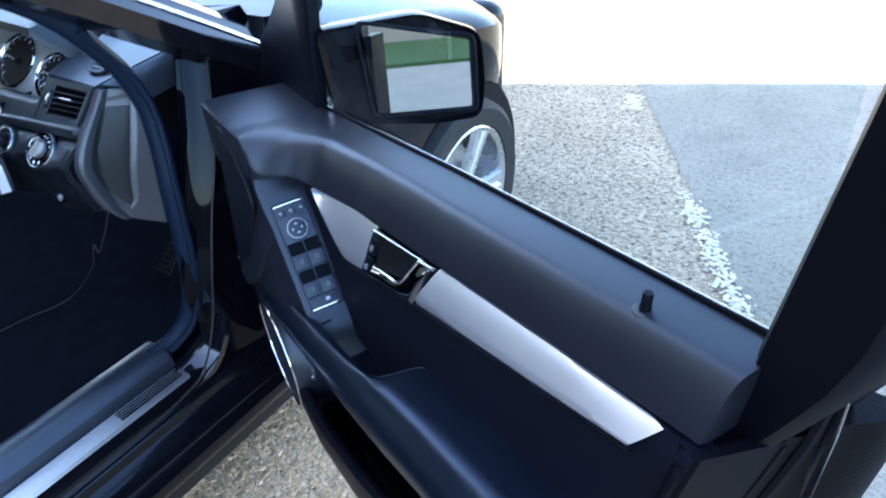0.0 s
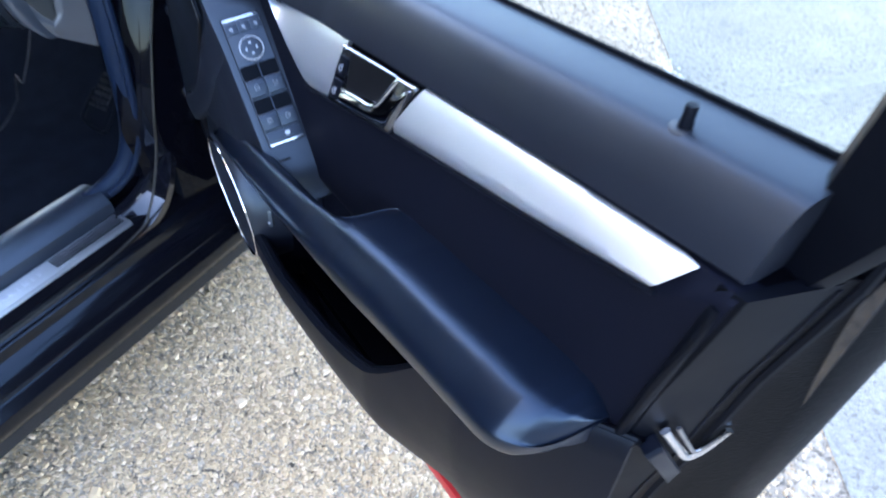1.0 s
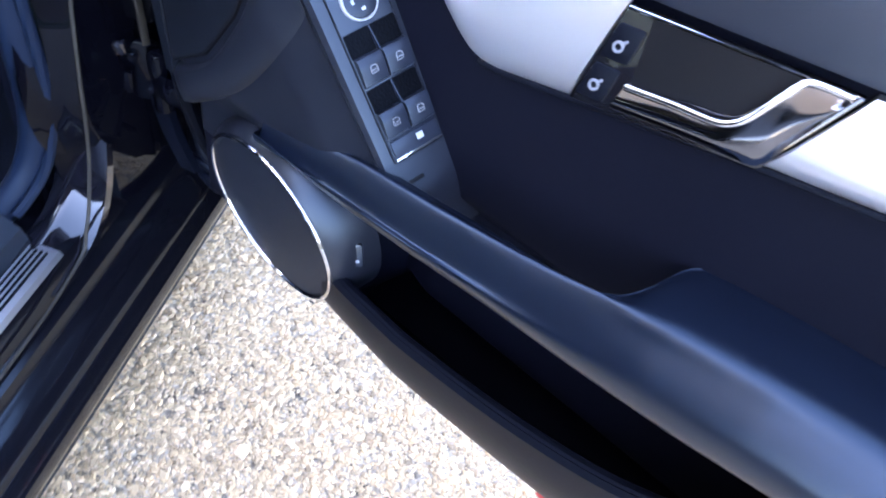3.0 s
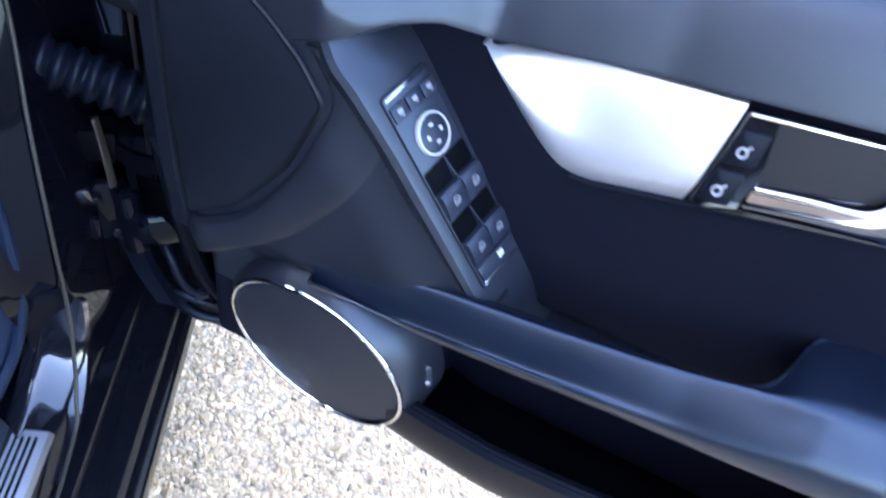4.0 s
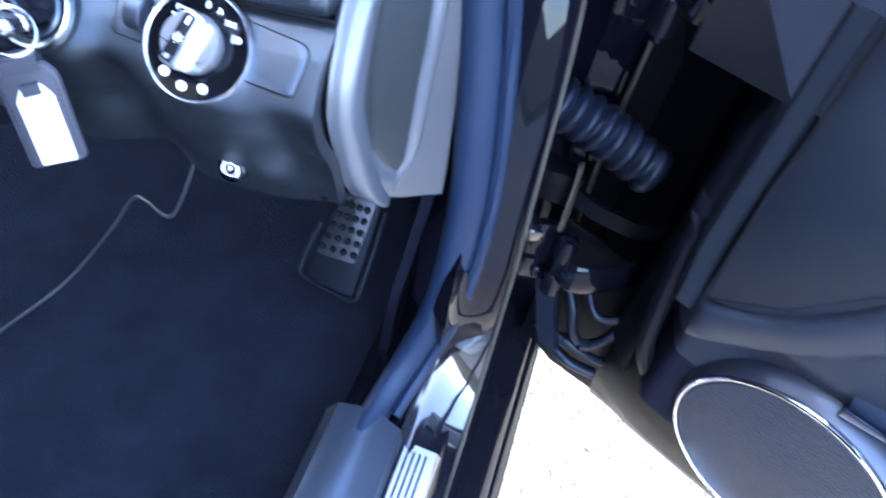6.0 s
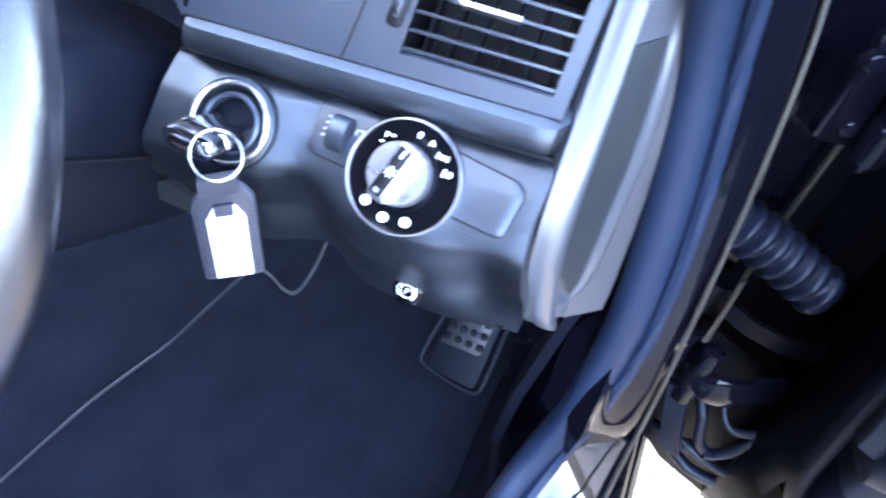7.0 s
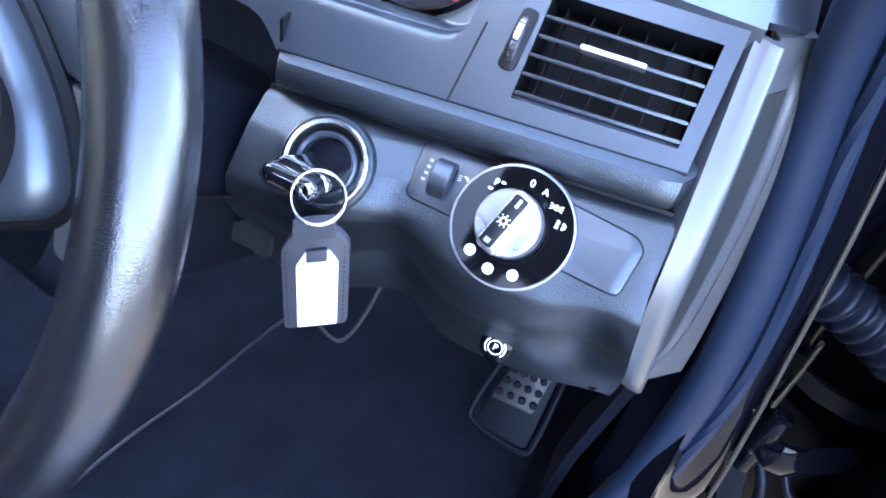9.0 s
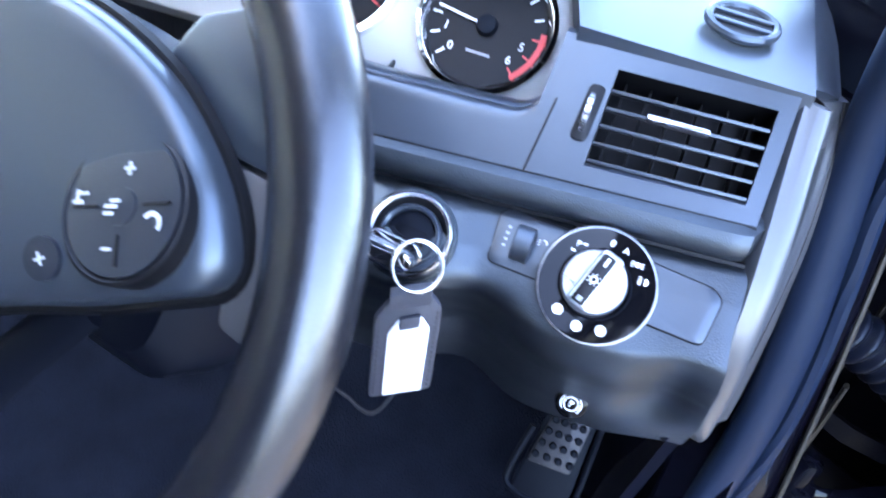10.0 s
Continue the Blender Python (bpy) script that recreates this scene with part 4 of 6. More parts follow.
part("door_seal", tube(path, lambda t: 0.0170 + 0.0020 * ease(t, 0.35, 0.6), 14, flat=0.75, up=(0.6, -0.8, 0.05)), SEALM, car, "blue-black rubber door seal")
part("seal_lip", tube([p + V(0.0195, -0.001, 0.002) for p in path[20:-6]], 0.0065, 8), SEALM, car)
path = smooth_path([(-0.040, 0.255, 0.95), (-0.014, 0.226, 0.85), (-0.0005, 0.197, 0.75), (0.0067, 0.160, 0.65), (0.0133, 0.130, 0.55), (0.0165, 0.112, 0.475), (0.0185, 0.092, 0.42), (0.0205, 0.064, 0.37), (0.022, 0.02, 0.338), (0.024, -0.2, 0.326), (0.024, -1.1, 0.326)], 8)
part("pinch_trim", tube(path, 0.0022, 8), GALV, car, "thin tan edge trim of the door opening")


def door_hinge(z):
    """Leaf on the post, barrel with its pin, and the curved arm that carries the door."""
    h = part("door_hinge", slab(round_poly([(-0.018, -0.042), (0.016, -0.046), (0.020, 0.038), (-0.014, 0.044)], 0.008), 0.010, axes((0.030, 0.226, z), V(0.93, 0.37, 0), V(0, 0, 1), V(0.37, -0.93, 0)), 0.003), POSTP, car, "gloss painted steel door hinge")
    part("hinge_pin", lathe([(0.0060, -0.050), (0.0060, -0.044), (0.0115, -0.042), (0.0120, -0.036), (0.0120, -0.012), (0.0108, -0.011), (0.0108, 0.011), (0.0120, 0.012), (0.0120, 0.036), (0.0100, 0.041), (0.0050, 0.043)], pose(0.056, 0.210, z), 20), POSTP, h)
    arm = smooth_path([V(0.056, 0.206, z), V(0.074, 0.200, z - 0.002), V(0.095, 0.207, z - 0.004), V(0.118, 0.222, z - 0.004), V(0.140, 0.236, z - 0.002)], 6)
    part("hinge_arm", tube(arm, lambda t: 0.0080 + 0.0020 * math.sin(math.pi * t), 10, flat=2.3), POSTP, h)
    for dx, dz in ((-0.008, 0.024), (0.006, -0.026)):
        m = axes((0.030 + 0.93 * dx, 0.216 + 0.37 * dx, z + dz), V(0.93, 0.37, 0), V(0, 0, 1), V(0.37, -0.93, 0))
        part("hinge_bolt", lathe([(0.0095, 0), (0.0095, 0.0016), (0.0070, 0.0018), (0.0068, 0.0064), (0.0055, 0.0074)], m, 12), POSTP, h)


for z in (0.500, 0.822):
    door_hinge(z)
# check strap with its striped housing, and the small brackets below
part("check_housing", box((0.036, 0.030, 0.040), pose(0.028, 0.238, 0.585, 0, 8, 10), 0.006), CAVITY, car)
part("check_strap", loft([[V(x, y - 0.003, z - 0.010), V(x, y + 0.003, z - 0.010), V(x, y + 0.003, z + 0.010), V(x, y - 0.003, z + 0.010)] for x, y, z in ((0.030, 0.236, 0.582), (0.070, 0.222, 0.575), (0.110, 0.224, 0.566), (0.150, 0.240, 0.558))]), CAVITY, car, "steel check strap in a shade-darkened black")
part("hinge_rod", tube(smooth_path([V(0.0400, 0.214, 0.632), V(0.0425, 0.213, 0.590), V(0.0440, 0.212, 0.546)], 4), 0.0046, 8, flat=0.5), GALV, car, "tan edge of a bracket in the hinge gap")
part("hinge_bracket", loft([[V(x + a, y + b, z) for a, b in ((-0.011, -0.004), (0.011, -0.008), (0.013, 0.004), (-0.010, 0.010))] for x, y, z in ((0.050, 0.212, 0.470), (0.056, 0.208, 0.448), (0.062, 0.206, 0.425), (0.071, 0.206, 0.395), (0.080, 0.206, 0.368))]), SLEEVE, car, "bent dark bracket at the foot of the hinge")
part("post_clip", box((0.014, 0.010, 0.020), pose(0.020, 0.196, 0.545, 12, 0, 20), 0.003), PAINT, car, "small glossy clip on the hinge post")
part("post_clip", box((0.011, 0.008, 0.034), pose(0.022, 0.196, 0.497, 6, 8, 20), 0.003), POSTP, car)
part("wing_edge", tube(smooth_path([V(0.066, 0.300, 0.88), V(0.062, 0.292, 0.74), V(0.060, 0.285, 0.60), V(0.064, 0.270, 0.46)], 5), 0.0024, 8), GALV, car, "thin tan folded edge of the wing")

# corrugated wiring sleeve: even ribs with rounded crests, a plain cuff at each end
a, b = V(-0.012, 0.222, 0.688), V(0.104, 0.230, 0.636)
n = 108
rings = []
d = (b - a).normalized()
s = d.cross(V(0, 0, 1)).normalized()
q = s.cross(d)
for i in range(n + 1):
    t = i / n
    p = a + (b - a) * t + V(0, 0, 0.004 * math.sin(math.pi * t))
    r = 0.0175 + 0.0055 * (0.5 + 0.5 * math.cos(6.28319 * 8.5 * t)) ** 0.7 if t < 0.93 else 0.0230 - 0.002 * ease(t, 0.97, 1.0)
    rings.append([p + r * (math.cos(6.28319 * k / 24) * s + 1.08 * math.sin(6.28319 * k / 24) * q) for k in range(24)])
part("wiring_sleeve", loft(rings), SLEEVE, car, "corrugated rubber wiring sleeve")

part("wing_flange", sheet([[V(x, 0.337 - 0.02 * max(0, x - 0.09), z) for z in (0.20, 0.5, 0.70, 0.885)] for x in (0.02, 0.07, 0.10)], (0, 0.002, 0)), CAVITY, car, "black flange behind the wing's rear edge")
# plate added to hide the bright ground and keep the hinge gap dark
part("gap_plate", slab([(0.050, 0.302), (0.074, 0.288), (0.100, 0.262), (0.172, 0.226), (0.172, 0.47), (0.050, 0.52)], 0.004, axes((0, 0.262, 0), V(1, 0, 0), V(0, 0, 1), V(0, -1, 0)), 0.001), CAVITY, car, "added black plate that keeps the hinge gap dark")
# looped cables and hoses low in the hinge gap
for pts, r in ((((0.070, 0.240, 0.455), (0.088, 0.218, 0.435), (0.100, 0.210, 0.400), (0.118, 0.212, 0.380), (0.138, 0.214, 0.398), (0.150, 0.222, 0.432)), 0.0062),
               (((0.060, 0.235, 0.360), (0.090, 0.215, 0.376), (0.122, 0.210, 0.366), (0.150, 0.218, 0.350)), 0.0055),
               (((0.092, 0.236, 0.470), (0.112, 0.214, 0.440), (0.136, 0.214, 0.436), (0.165, 0.226, 0.452)), 0.0048),
               (((0.085, 0.225, 0.345), (0.112, 0.212, 0.338), (0.146, 0.214, 0.328)), 0.0070)):
    part("hinge_cable", tube(smooth_path([V(*p) for p in pts], 8), r, 10), SLEEVE, car, "blue-black hose in the hinge gap")
part("hose_clip", box((0.016, 0.012, 0.014), pose(0.119, 0.210, 0.381, 15, 0, 20), 0.003), SLEEVE, car)
part("hose_clip", box((0.014, 0.012, 0.016), pose(0.098, 0.214, 0.372, 0, 20, -10), 0.003), SLEEVE, car)

# wing, wheel arch, bonnet
wing = []
for i in range(40):
    y = 0.34 + 1.25 * i / 39
    arch = 0.0
    rr = 0.352**2 - (y - 0.965) ** 2
    foot = 0.20 if rr <= 0 else max(0.20, 0.305 + math.sqrt(rr))
    drop = 0.17 * max(0, (y - 0.34) / 1.25) ** 1.6
    bow = 0.07 + 0.03 * math.sin(math.pi * min(1, (y - 0.34) / 1.2)) - 0.34 * max(0, (y - 1.02) / 0.55) ** 2
    ring = []
    for j in range(16):
        t = j / 15
        z = 0.90 - drop + (foot - 0.90 + drop) * t
        ring.append(V(bow - 0.11 * (1 - min(1, t * 4.5)) ** 2 + 0.012 * math.sin(t * 3.1), y, z))
    wing.append(ring)
part("front_wing", sheet(wing, (-0.004, 0, 0)), WINGP, car, "gloss black front wing")
rows = []
for i in range(24):
    y = 0.36 + 1.22 * i / 23
    drop = 0.17 * max(0, (y - 0.34) / 1.25) ** 1.6
    bow = 0.07 + 0.03 * math.sin(math.pi * min(1, (y - 0.34) / 1.2)) - 0.34 * max(0, (y - 1.02) / 0.55) ** 2
    rows.append([V(bow - 0.112 - 1.45 * j / 20 * (1 - 0.0), y, 0.90 - drop + 0.07 * math.sin(math.pi * j / 20) ** 0.7) for j in range(21)])
part("bonnet", sheet(rows, (0, 0, -0.004)), PAINT, car, "gloss black bonnet that mirrors the sky")
part("bumper", box((1.7, 0.22, 0.5), pose(-0.98, 1.56, 0.45, 0, 0, 0), 0.09, 4), WINGP, car, "gloss black front bumper")
part("arch_liner", lathe([(0.36, -0.12), (0.36, 0.10), (0.30, 0.10)], pose(-0.03, 0.965, 0.305, 0, 90, 0), 40, cap=False), HARD, car)
part("underbody", box((1.5, 2.9, 0.06), pose(-0.80, 0.1, 0.20)), HARD, car)

# windscreen, roof and far side close the cabin
glass = part("windscreen", sheet([[V(-0.12 - 1.36 * i / 12, 0.45 - 0.0 * j + 0.06 * math.sin(math.pi * i / 12) - 0.95 * j / 8, 0.93 + 0.47 * j / 8) + V(-0.0, 0, 0) for j in range(9)] for i in range(13)]), GLASS, car, "clear windscreen")
glass.visible_shadow = False
rows = []
for i in range(16):
    y = -0.47 - 1.75 * i / 15
    h = 1.405 + 0.045 * math.sin(math.pi * (0.15 + 0.75 * i / 15))
    rows.append([V(-0.80 + x, y, h - 0.06 * abs(x / 0.64) ** 3) for x in [-0.66 + 1.32 * j / 14 for j in range(15)]])
part("roof", sheet(rows, (0, 0, -0.02)), PAINT, car, "gloss black roof")
part("roof_lining", box((1.30, 1.7, 0.012), pose(-0.80, -1.34, 1.362), 0.004), HEADL, car)
part("far_side", box((0.08, 2.6, 0.75), pose(-1.62, -0.85, 0.56), 0.02), PAINT, car)
part("far_window", sheet([[V(-1.64 + 0.20 * j / 4, y, 0.92 + 0.46 * j / 4) for j in range(5)] for y in (0.30, -0.4, -1.3, -2.2)], (0.006, 0, 0)), GLASS, car, "clear passenger side windows").visible_shadow = False
rows = []
for y, h, k in ((-2.12, 0.955, 1.0), (-2.5, 0.975, 1.0), (-2.85, 0.965, 0.98), (-3.02, 0.93, 0.93), (-3.08, 0.80, 0.88), (-3.08, 0.45, 0.88)):
    rows.append([V(-0.80 + 0.86 * k * x, y, 0.22 + (h - 0.22) * z) for x, z in ((-0.98, 0), (-1, 0.5), (-0.98, 0.9), (-0.90, 0.985), (-0.5, 1), (0.5, 1), (0.90, 0.985), (0.98, 0.9), (1, 0.5), (0.98, 0))])
part("boot", loft(rows), PAINT, car, "gloss black boot")
part("rear_screen", sheet([[V(-0.80 + x, -2.20 - 0.42 * j / 5, 1.395 - 0.43 * j / 5) for j in range(6)] for x in (-0.60, 0.0, 0.60)], (0, 0.01, 0)), DIAL, car)
part("far_pillar", loft([[V(-1.60 + 0.2 * t, 0.36 - 0.9 * t, 0.9 + 0.5 * t) + V(a, b, 0) for a, b in ((-0.03, -0.03), (0.03, -0.03), (0.03, 0.05), (-0.03, 0.05))] for t in (0, 0.5, 1)]), PAINT, car)
# unseen full-height wall, added to stop light entering from the rear
part("rear_light_block", box((1.55, 0.1, 1.2), pose(-0.83, -2.1, 0.82), 0.02), HARD, car)
part("firewall", box((1.45, 0.04, 0.75), pose(-0.85, 0.66, 0.56)), HARD, car)

# rear flank: door and wing behind the opening
rows = []
for i in range(30):
    y = -1.27 - 1.75 * i / 29
    rows.append([V(0.075 + 0.03 * math.sin(math.pi * min(1, 0.9 * j / 12)) - 0.10 * max(0, (-y - 2.3) / 0.75) ** 2 - 0.05 * (1 - min(1, j / 3)) ** 2, y, 0.93 - 0.70 * j / 12) for j in range(13)])
part("rear_door", sheet(rows, (-0.02, 0, 0)), PAINT, car, "gloss black rear door and flank")
part("rear_handle", tube(smooth_path([V(0.10, -1.95, 0.80), V(0.125, -1.97, 0.80), V(0.13, -2.06, 0.805), V(0.125, -2.15, 0.81), V(0.10, -2.17, 0.81)], 5), 0.010, 10, flat=1.4), CHROME, car, "chrome rear door handle")
part("rear_window", sheet([[V(0.045 - 0.30 * j / 6, y, 0.93 + 0.46 * j / 6) for j in range(7)] for y in (-1.30, -1.8, -2.4, -2.8)], (-0.01, 0, 0)), DIAL, car, "dark tinted rear side window")
part("middle_pillar", loft([[V(0.05 - 0.26 * max(0, z - 0.93) / 0.5, -1.22, z) + V(a, b, 0) for a, b in ((-0.06, -0.06), (0.0, -0.06), (0.0, 0.04), (-0.06, 0.04))] for z in (0.22, 0.93, 1.40)]), CAVITY, car, "black middle pillar")

# an unseen driver's seat, added to close the cabin behind and darken it
rows = []
for y, h in ((-0.42, 0.40), (-0.45, 0.49), (-0.52, 0.52), (-0.72, 0.50), (-0.95, 0.47)):
    rows.append([V(x, y, z) for x, z in ((-0.17, 0.30), (-0.15, h - 0.03), (-0.18, h + 0.015), (-0.24, h), (-0.40, h - 0.02), (-0.56, h), (-0.62, h + 0.015), (-0.65, h - 0.03), (-0.63, 0.30))])
seat = major("seat", loft(rows), INSERT, Matrix(), "unseen dark driver's seat added to block light")
rows = []
for z, y in ((0.44, -0.90), (0.60, -0.95), (0.85, -1.01), (1.05, -1.08), (1.10, -1.12)):
    rows.append([V(x, y + b, z) for x, b in ((-0.16, -0.10), (-0.16, 0.03), (-0.20, 0.05), (-0.26, 0.01), (-0.54, 0.01), (-0.60, 0.05), (-0.64, 0.03), (-0.64, -0.10))])
part("backrest", loft(rows), INSERT, seat)

# front wheel
wheel = major("wheel", lathe([(0.225, -0.10), (0.28, -0.112), (0.298, -0.10), (0.305, -0.08), (0.305, 0.055), (0.298, 0.080), (0.280, 0.092), (0.235, 0.085), (0.225, 0.07)], None, 64, cap=False), TYRE, pose(0.02, 0.965, 0.305, 0, 90, 0), "front wheel with black tyre and silver alloy rim")
part("rim", lathe([(0.225, -0.10), (0.226, 0.072), (0.232, 0.080), (0.226, 0.084), (0.214, 0.074), (0.205, 0.0), (0.2, -0.1)], None, 64, cap=False), ALLOY, wheel)
for k in range(5):
    m = pose(0, 0, 0, 0, 0, 72 * k + 12)
    part("spoke", loft([[m @ V(x, s * wd, h + e) for s, e in ((-1, 0), (-0.8, 0.014), (-0.25, 0.016), (0, 0.006), (0.25, 0.016), (0.8, 0.014), (1, 0), (0, -0.02))] for x, wd, h in ((0.03, 0.030, 0.050), (0.08, 0.034, 0.052), (0.15, 0.036, 0.058), (0.215, 0.044, 0.064))]), ALLOY, wheel)
part("hub_cap", lathe([(0.055, 0.04), (0.052, 0.066), (0.034, 0.072), (0.001, 0.073)], None, 32), ALLOY, wheel)
part("brake_disc", lathe([(0.17, -0.03), (0.17, -0.01), (0.05, -0.01)], None, 40), STEEL, wheel)

# ---- footwell ----
rows = []
for i in range(40):
    x = -0.118 - 1.2 * i / 39
    rows.append([V(x, y, z) for y, z in ((-1.3, 0.27), (-0.5, 0.27), (0.0, 0.275), (0.22, 0.29), (0.34, 0.33), (0.46, 0.42), (0.56, 0.54), (0.60, 0.70))])
part("floor_carpet", sheet(rows, (0, 0, -0.02)), CARPET, car, "dark blue-black footwell carpet")
rows = []
for i in range(8):
    y = 0.135 + 0.5 * i / 7
    rows.append([V(-0.105, y, 0.28), V(-0.100, y, 0.45), V(-0.085, y, 0.60), V(-0.08, y, 0.80)])
part("kick_panel", sheet(rows, (0.01, 0, 0)), INSERT, car, "dark carpeted kick panel")

# footrest pedal
PED = axes((-0.164, 0.146, 0.470), V(0.995, 0.02, 0.02).normalized(), V(0.0, 0.62, 0.78).normalized(), V(0.02, -0.78, 0.62).normalized())
ped = major("pedal", slab(round_poly([(-0.031, -0.034), (0.026, -0.038), (0.030, 0.09), (-0.012, 0.09)], 0.008), 0.004, pose(0, 0, -0.006), 0.001), RUBBER, PED, "pedal of dull metal with black rubber studs")
part("pedal_frame", tube(smooth_path([V(-0.028, 0.03, -0.004), V(-0.036, -0.012, -0.004), V(-0.033, -0.032, -0.004), V(0.0, -0.040, -0.004), V(0.026, -0.040, -0.004), V(0.032, -0.02, -0.004), V(0.034, 0.06, -0.004)], 6), 0.0035, 8, up=(0, 0, 1)), RUBBER, ped, "black rubber pedal surround")
part("pedal_plate", slab(round_poly([(-0.024, -0.002), (0.019, -0.002), (0.027, 0.085), (-0.006, 0.085)], 0.004), 0.0025, None, 0.0008), PEDALM, ped, "dull steel pedal plate")
for r in range(6):
    for c in range(4):
        x = -0.020 + 0.0026 * r + (0.0115 - 0.0008 * r) * c
        part("rubber_stud", lathe([(0.0037, 0), (0.0037, 0.0022), (0.0025, 0.0032), (0.0003, 0.0032)], pose(x + 0.002, 0.007 + 0.0125 * r, 0.0022), 10), RUBBER, ped)

# grey cable across the carpet
path = smooth_path([(-0.555, -0.12, 0.279), (-0.535, 0.0, 0.283), (-0.505, 0.10, 0.290), (-0.455, 0.15, 0.365), (-0.405, 0.145, 0.448), (-0.378, 0.135, 0.466), (-0.356, 0.125, 0.468), (-0.340, 0.122, 0.474), (-0.328, 0.128, 0.500), (-0.318, 0.145, 0.545), (-0.31, 0.17, 0.62)], 8)
tagged(link("cable", tube(path, 0.0018, 8), CABLEM), "thin grey cable hanging below the dashboard", "cable")

part("knee_trim", loft([[V(-0.3830, y, 0.7070), V(-0.3546, y, 0.7285), V(-0.3360, y, 0.7225), V(-0.3370, y, 0.7060)] for y in (-0.006, -0.002)]), ENDP, car, "small grey trim piece below the column")

# ---- dashboard ----
E2, E3 = V(0, 0.65, 0.76), V(0, -0.76, 0.65)


def face(x, y, z):
    """A frame on the sloping face: local x right, y up the slope, z out of it."""
    return axes((x, y, z), V(1, 0, 0), E2, E3)


def z_strip(x):
    return interp(x, [(-0.80, 0.80), (-0.36, 0.815), (-0.13, 0.838)])


# lower cover with the swelling round the light switch
rows = []
for i in range(90):
    x = -0.362 + (0.362 - 0.127) * i / 89
    zs = z_strip(x) - 0.004
    ring = []
    for j in range(60):
        t = j / 59
        # section: down the slope, then turned under
        s = t
        y = interp(s, [(0, 0.052), (0.05, 0.037), (0.10, 0.028), (0.30, 0.012), (0.5, -0.012), (0.57, -0.012), (0.66, -0.002), (0.78, 0.005), (0.9, 0.016), (1.0, 0.055)])
        z = interp(s, [(0, -0.010), (0.05, -0.0112), (0.10, -0.0135), (0.30, -0.026), (0.5, -0.052), (0.62, -0.085), (0.78, -0.119), (0.9, -0.147), (1.0, -0.166)]) + zs
        dxr, dz = (x + 0.200) / 0.050, (z - 0.790) / 0.058
        y -= 0.003 * math.exp(-(dxr**2 + dz**2) ** 1.5)
        # hollow beside the swelling
        y += 0.023 * math.exp(-(((x + 0.262) / 0.030) ** 2)) * ease(t, 0.38, 0.62)
        y += 0.010 * math.exp(-(((x + 0.150) / 0.016) ** 2)) * ease(t, 0.45, 0.6) * ease(t, 0.85, 0.7)
        # boss of the ignition lock
        y -= 0.010 * math.exp(-((((x + 0.303) / 0.033) ** 2 + ((z - 0.795) / 0.040) ** 2) ** 2))
        ring.append(V(x + 0.012 * ease(t, 0.35, 0.8) * ease(x, -0.18, -0.127), y, z + 0.012 * ease(x, -0.20, -0.36) * t + 0.012 * ease(x, -0.17, -0.127) * t))
    rows.append(ring)
cover_tree = BVHTree.FromPolygons([p for r in rows for p in r], [(i * 60 + j, i * 60 + j + 1, i * 60 + j + 61, i * 60 + j + 60) for i in range(89) for j in range(59)])
dash = major("dashboard", sheet(rows, (0, 0.01, 0.0)), SOFT, Matrix(), "dark grey grained dashboard")

# ledge between lower cover and upper face
rows = []
for i in range(40):
    x = -0.362 + (0.362 - 0.128) * i / 39
    z = z_strip(x)
    e = 0.014 * (1 - min(1, (x + 0.362) / 0.010, (-0.128 - x) / 0.010)) ** 2
    rows.append([V(x, 0.050 + e, z + 0.0085), V(x, 0.037 + e, z + 0.0080), V(x, 0.030 + e, z + 0.0060), V(x, 0.0275 + e, z + 0.0025), V(x, 0.0262 + e, z - 0.0020), V(x, 0.0268 + e, z - 0.0068), V(x, 0.0300 + e, z - 0.0110), V(x, 0.038 + e, z - 0.0135), V(x, 0.06, z - 0.0140)])
part("ledge", loft(rows), SOFT, dash, "rounded grained ledge")

# upper face with the vent's opening
VX0, VX1 = -0.228, -0.1425


def upper(x, t):
    """From the ledge (0) up to the crown of the dashboard (1)."""
    z0 = z_strip(x) + 0.007
    z1 = interp(x, [(-0.8, 0.90), (-0.30, 0.893), (-0.24, 0.898), (-0.134, 0.902)])
    return V(x, 0.037 + (0.088 - 0.037) * t, z0 + (z1 - z0) * t)


def panel_piece(x0, x1, t0, t1, name):
    rows = [[upper(x0 + (x1 - x0) * i / 8, t0 + (t1 - t0) * j / 6) for j in range(7)] for i in range(9)]
    return part(name, sheet(rows, (0, 0.008, 0.0)), SMOOTH, dash)


tb, tt = 0.145, 0.835
rows = []
for i in range(121):
    x = -0.404 + (VX0 + 0.404) * i / 120
    lo = interp(x, [(-0.404, 0.21), (-0.394, 0.20), (-0.385, 0.19), (-0.377, 0.16), (-0.370, 0.10), (-0.365, 0.045), (-0.361, 0.0)])
    hi = 0.345
    if x > -0.278:
        hi = 0.345 + 0.17 * (1 - math.sqrt(max(0, 1 - min(1, (x + 0.278) / 0.016) ** 2))) if x < -0.262 else 1.0
    ring = [upper(x, lo + (hi - lo) * j / 10) for j in range(11)]
    if x < -0.262:
        # the lip rolls in towards the instruments
        ring += [upper(x, hi) + V(0, a, b) for a, b in ((0.0025, 0.0024), (0.0060, 0.0030), (0.0110, 0.0022), (0.0180, 0.0))]
    else:
        ring += [ring[-1] + V(0, 0.0001 * k, 0.0001 * k) for k in range(1, 5)]
    rows.append(ring)
part("upper_face", sheet(rows, (0, 0.008, 0.0)), SMOOTH, dash, "smooth panel above the ledge")
panel_piece(VX0, VX1, 0.0, tb, "upper_face")
panel_piece(VX0, VX1, tt, 1.0, "upper_face")
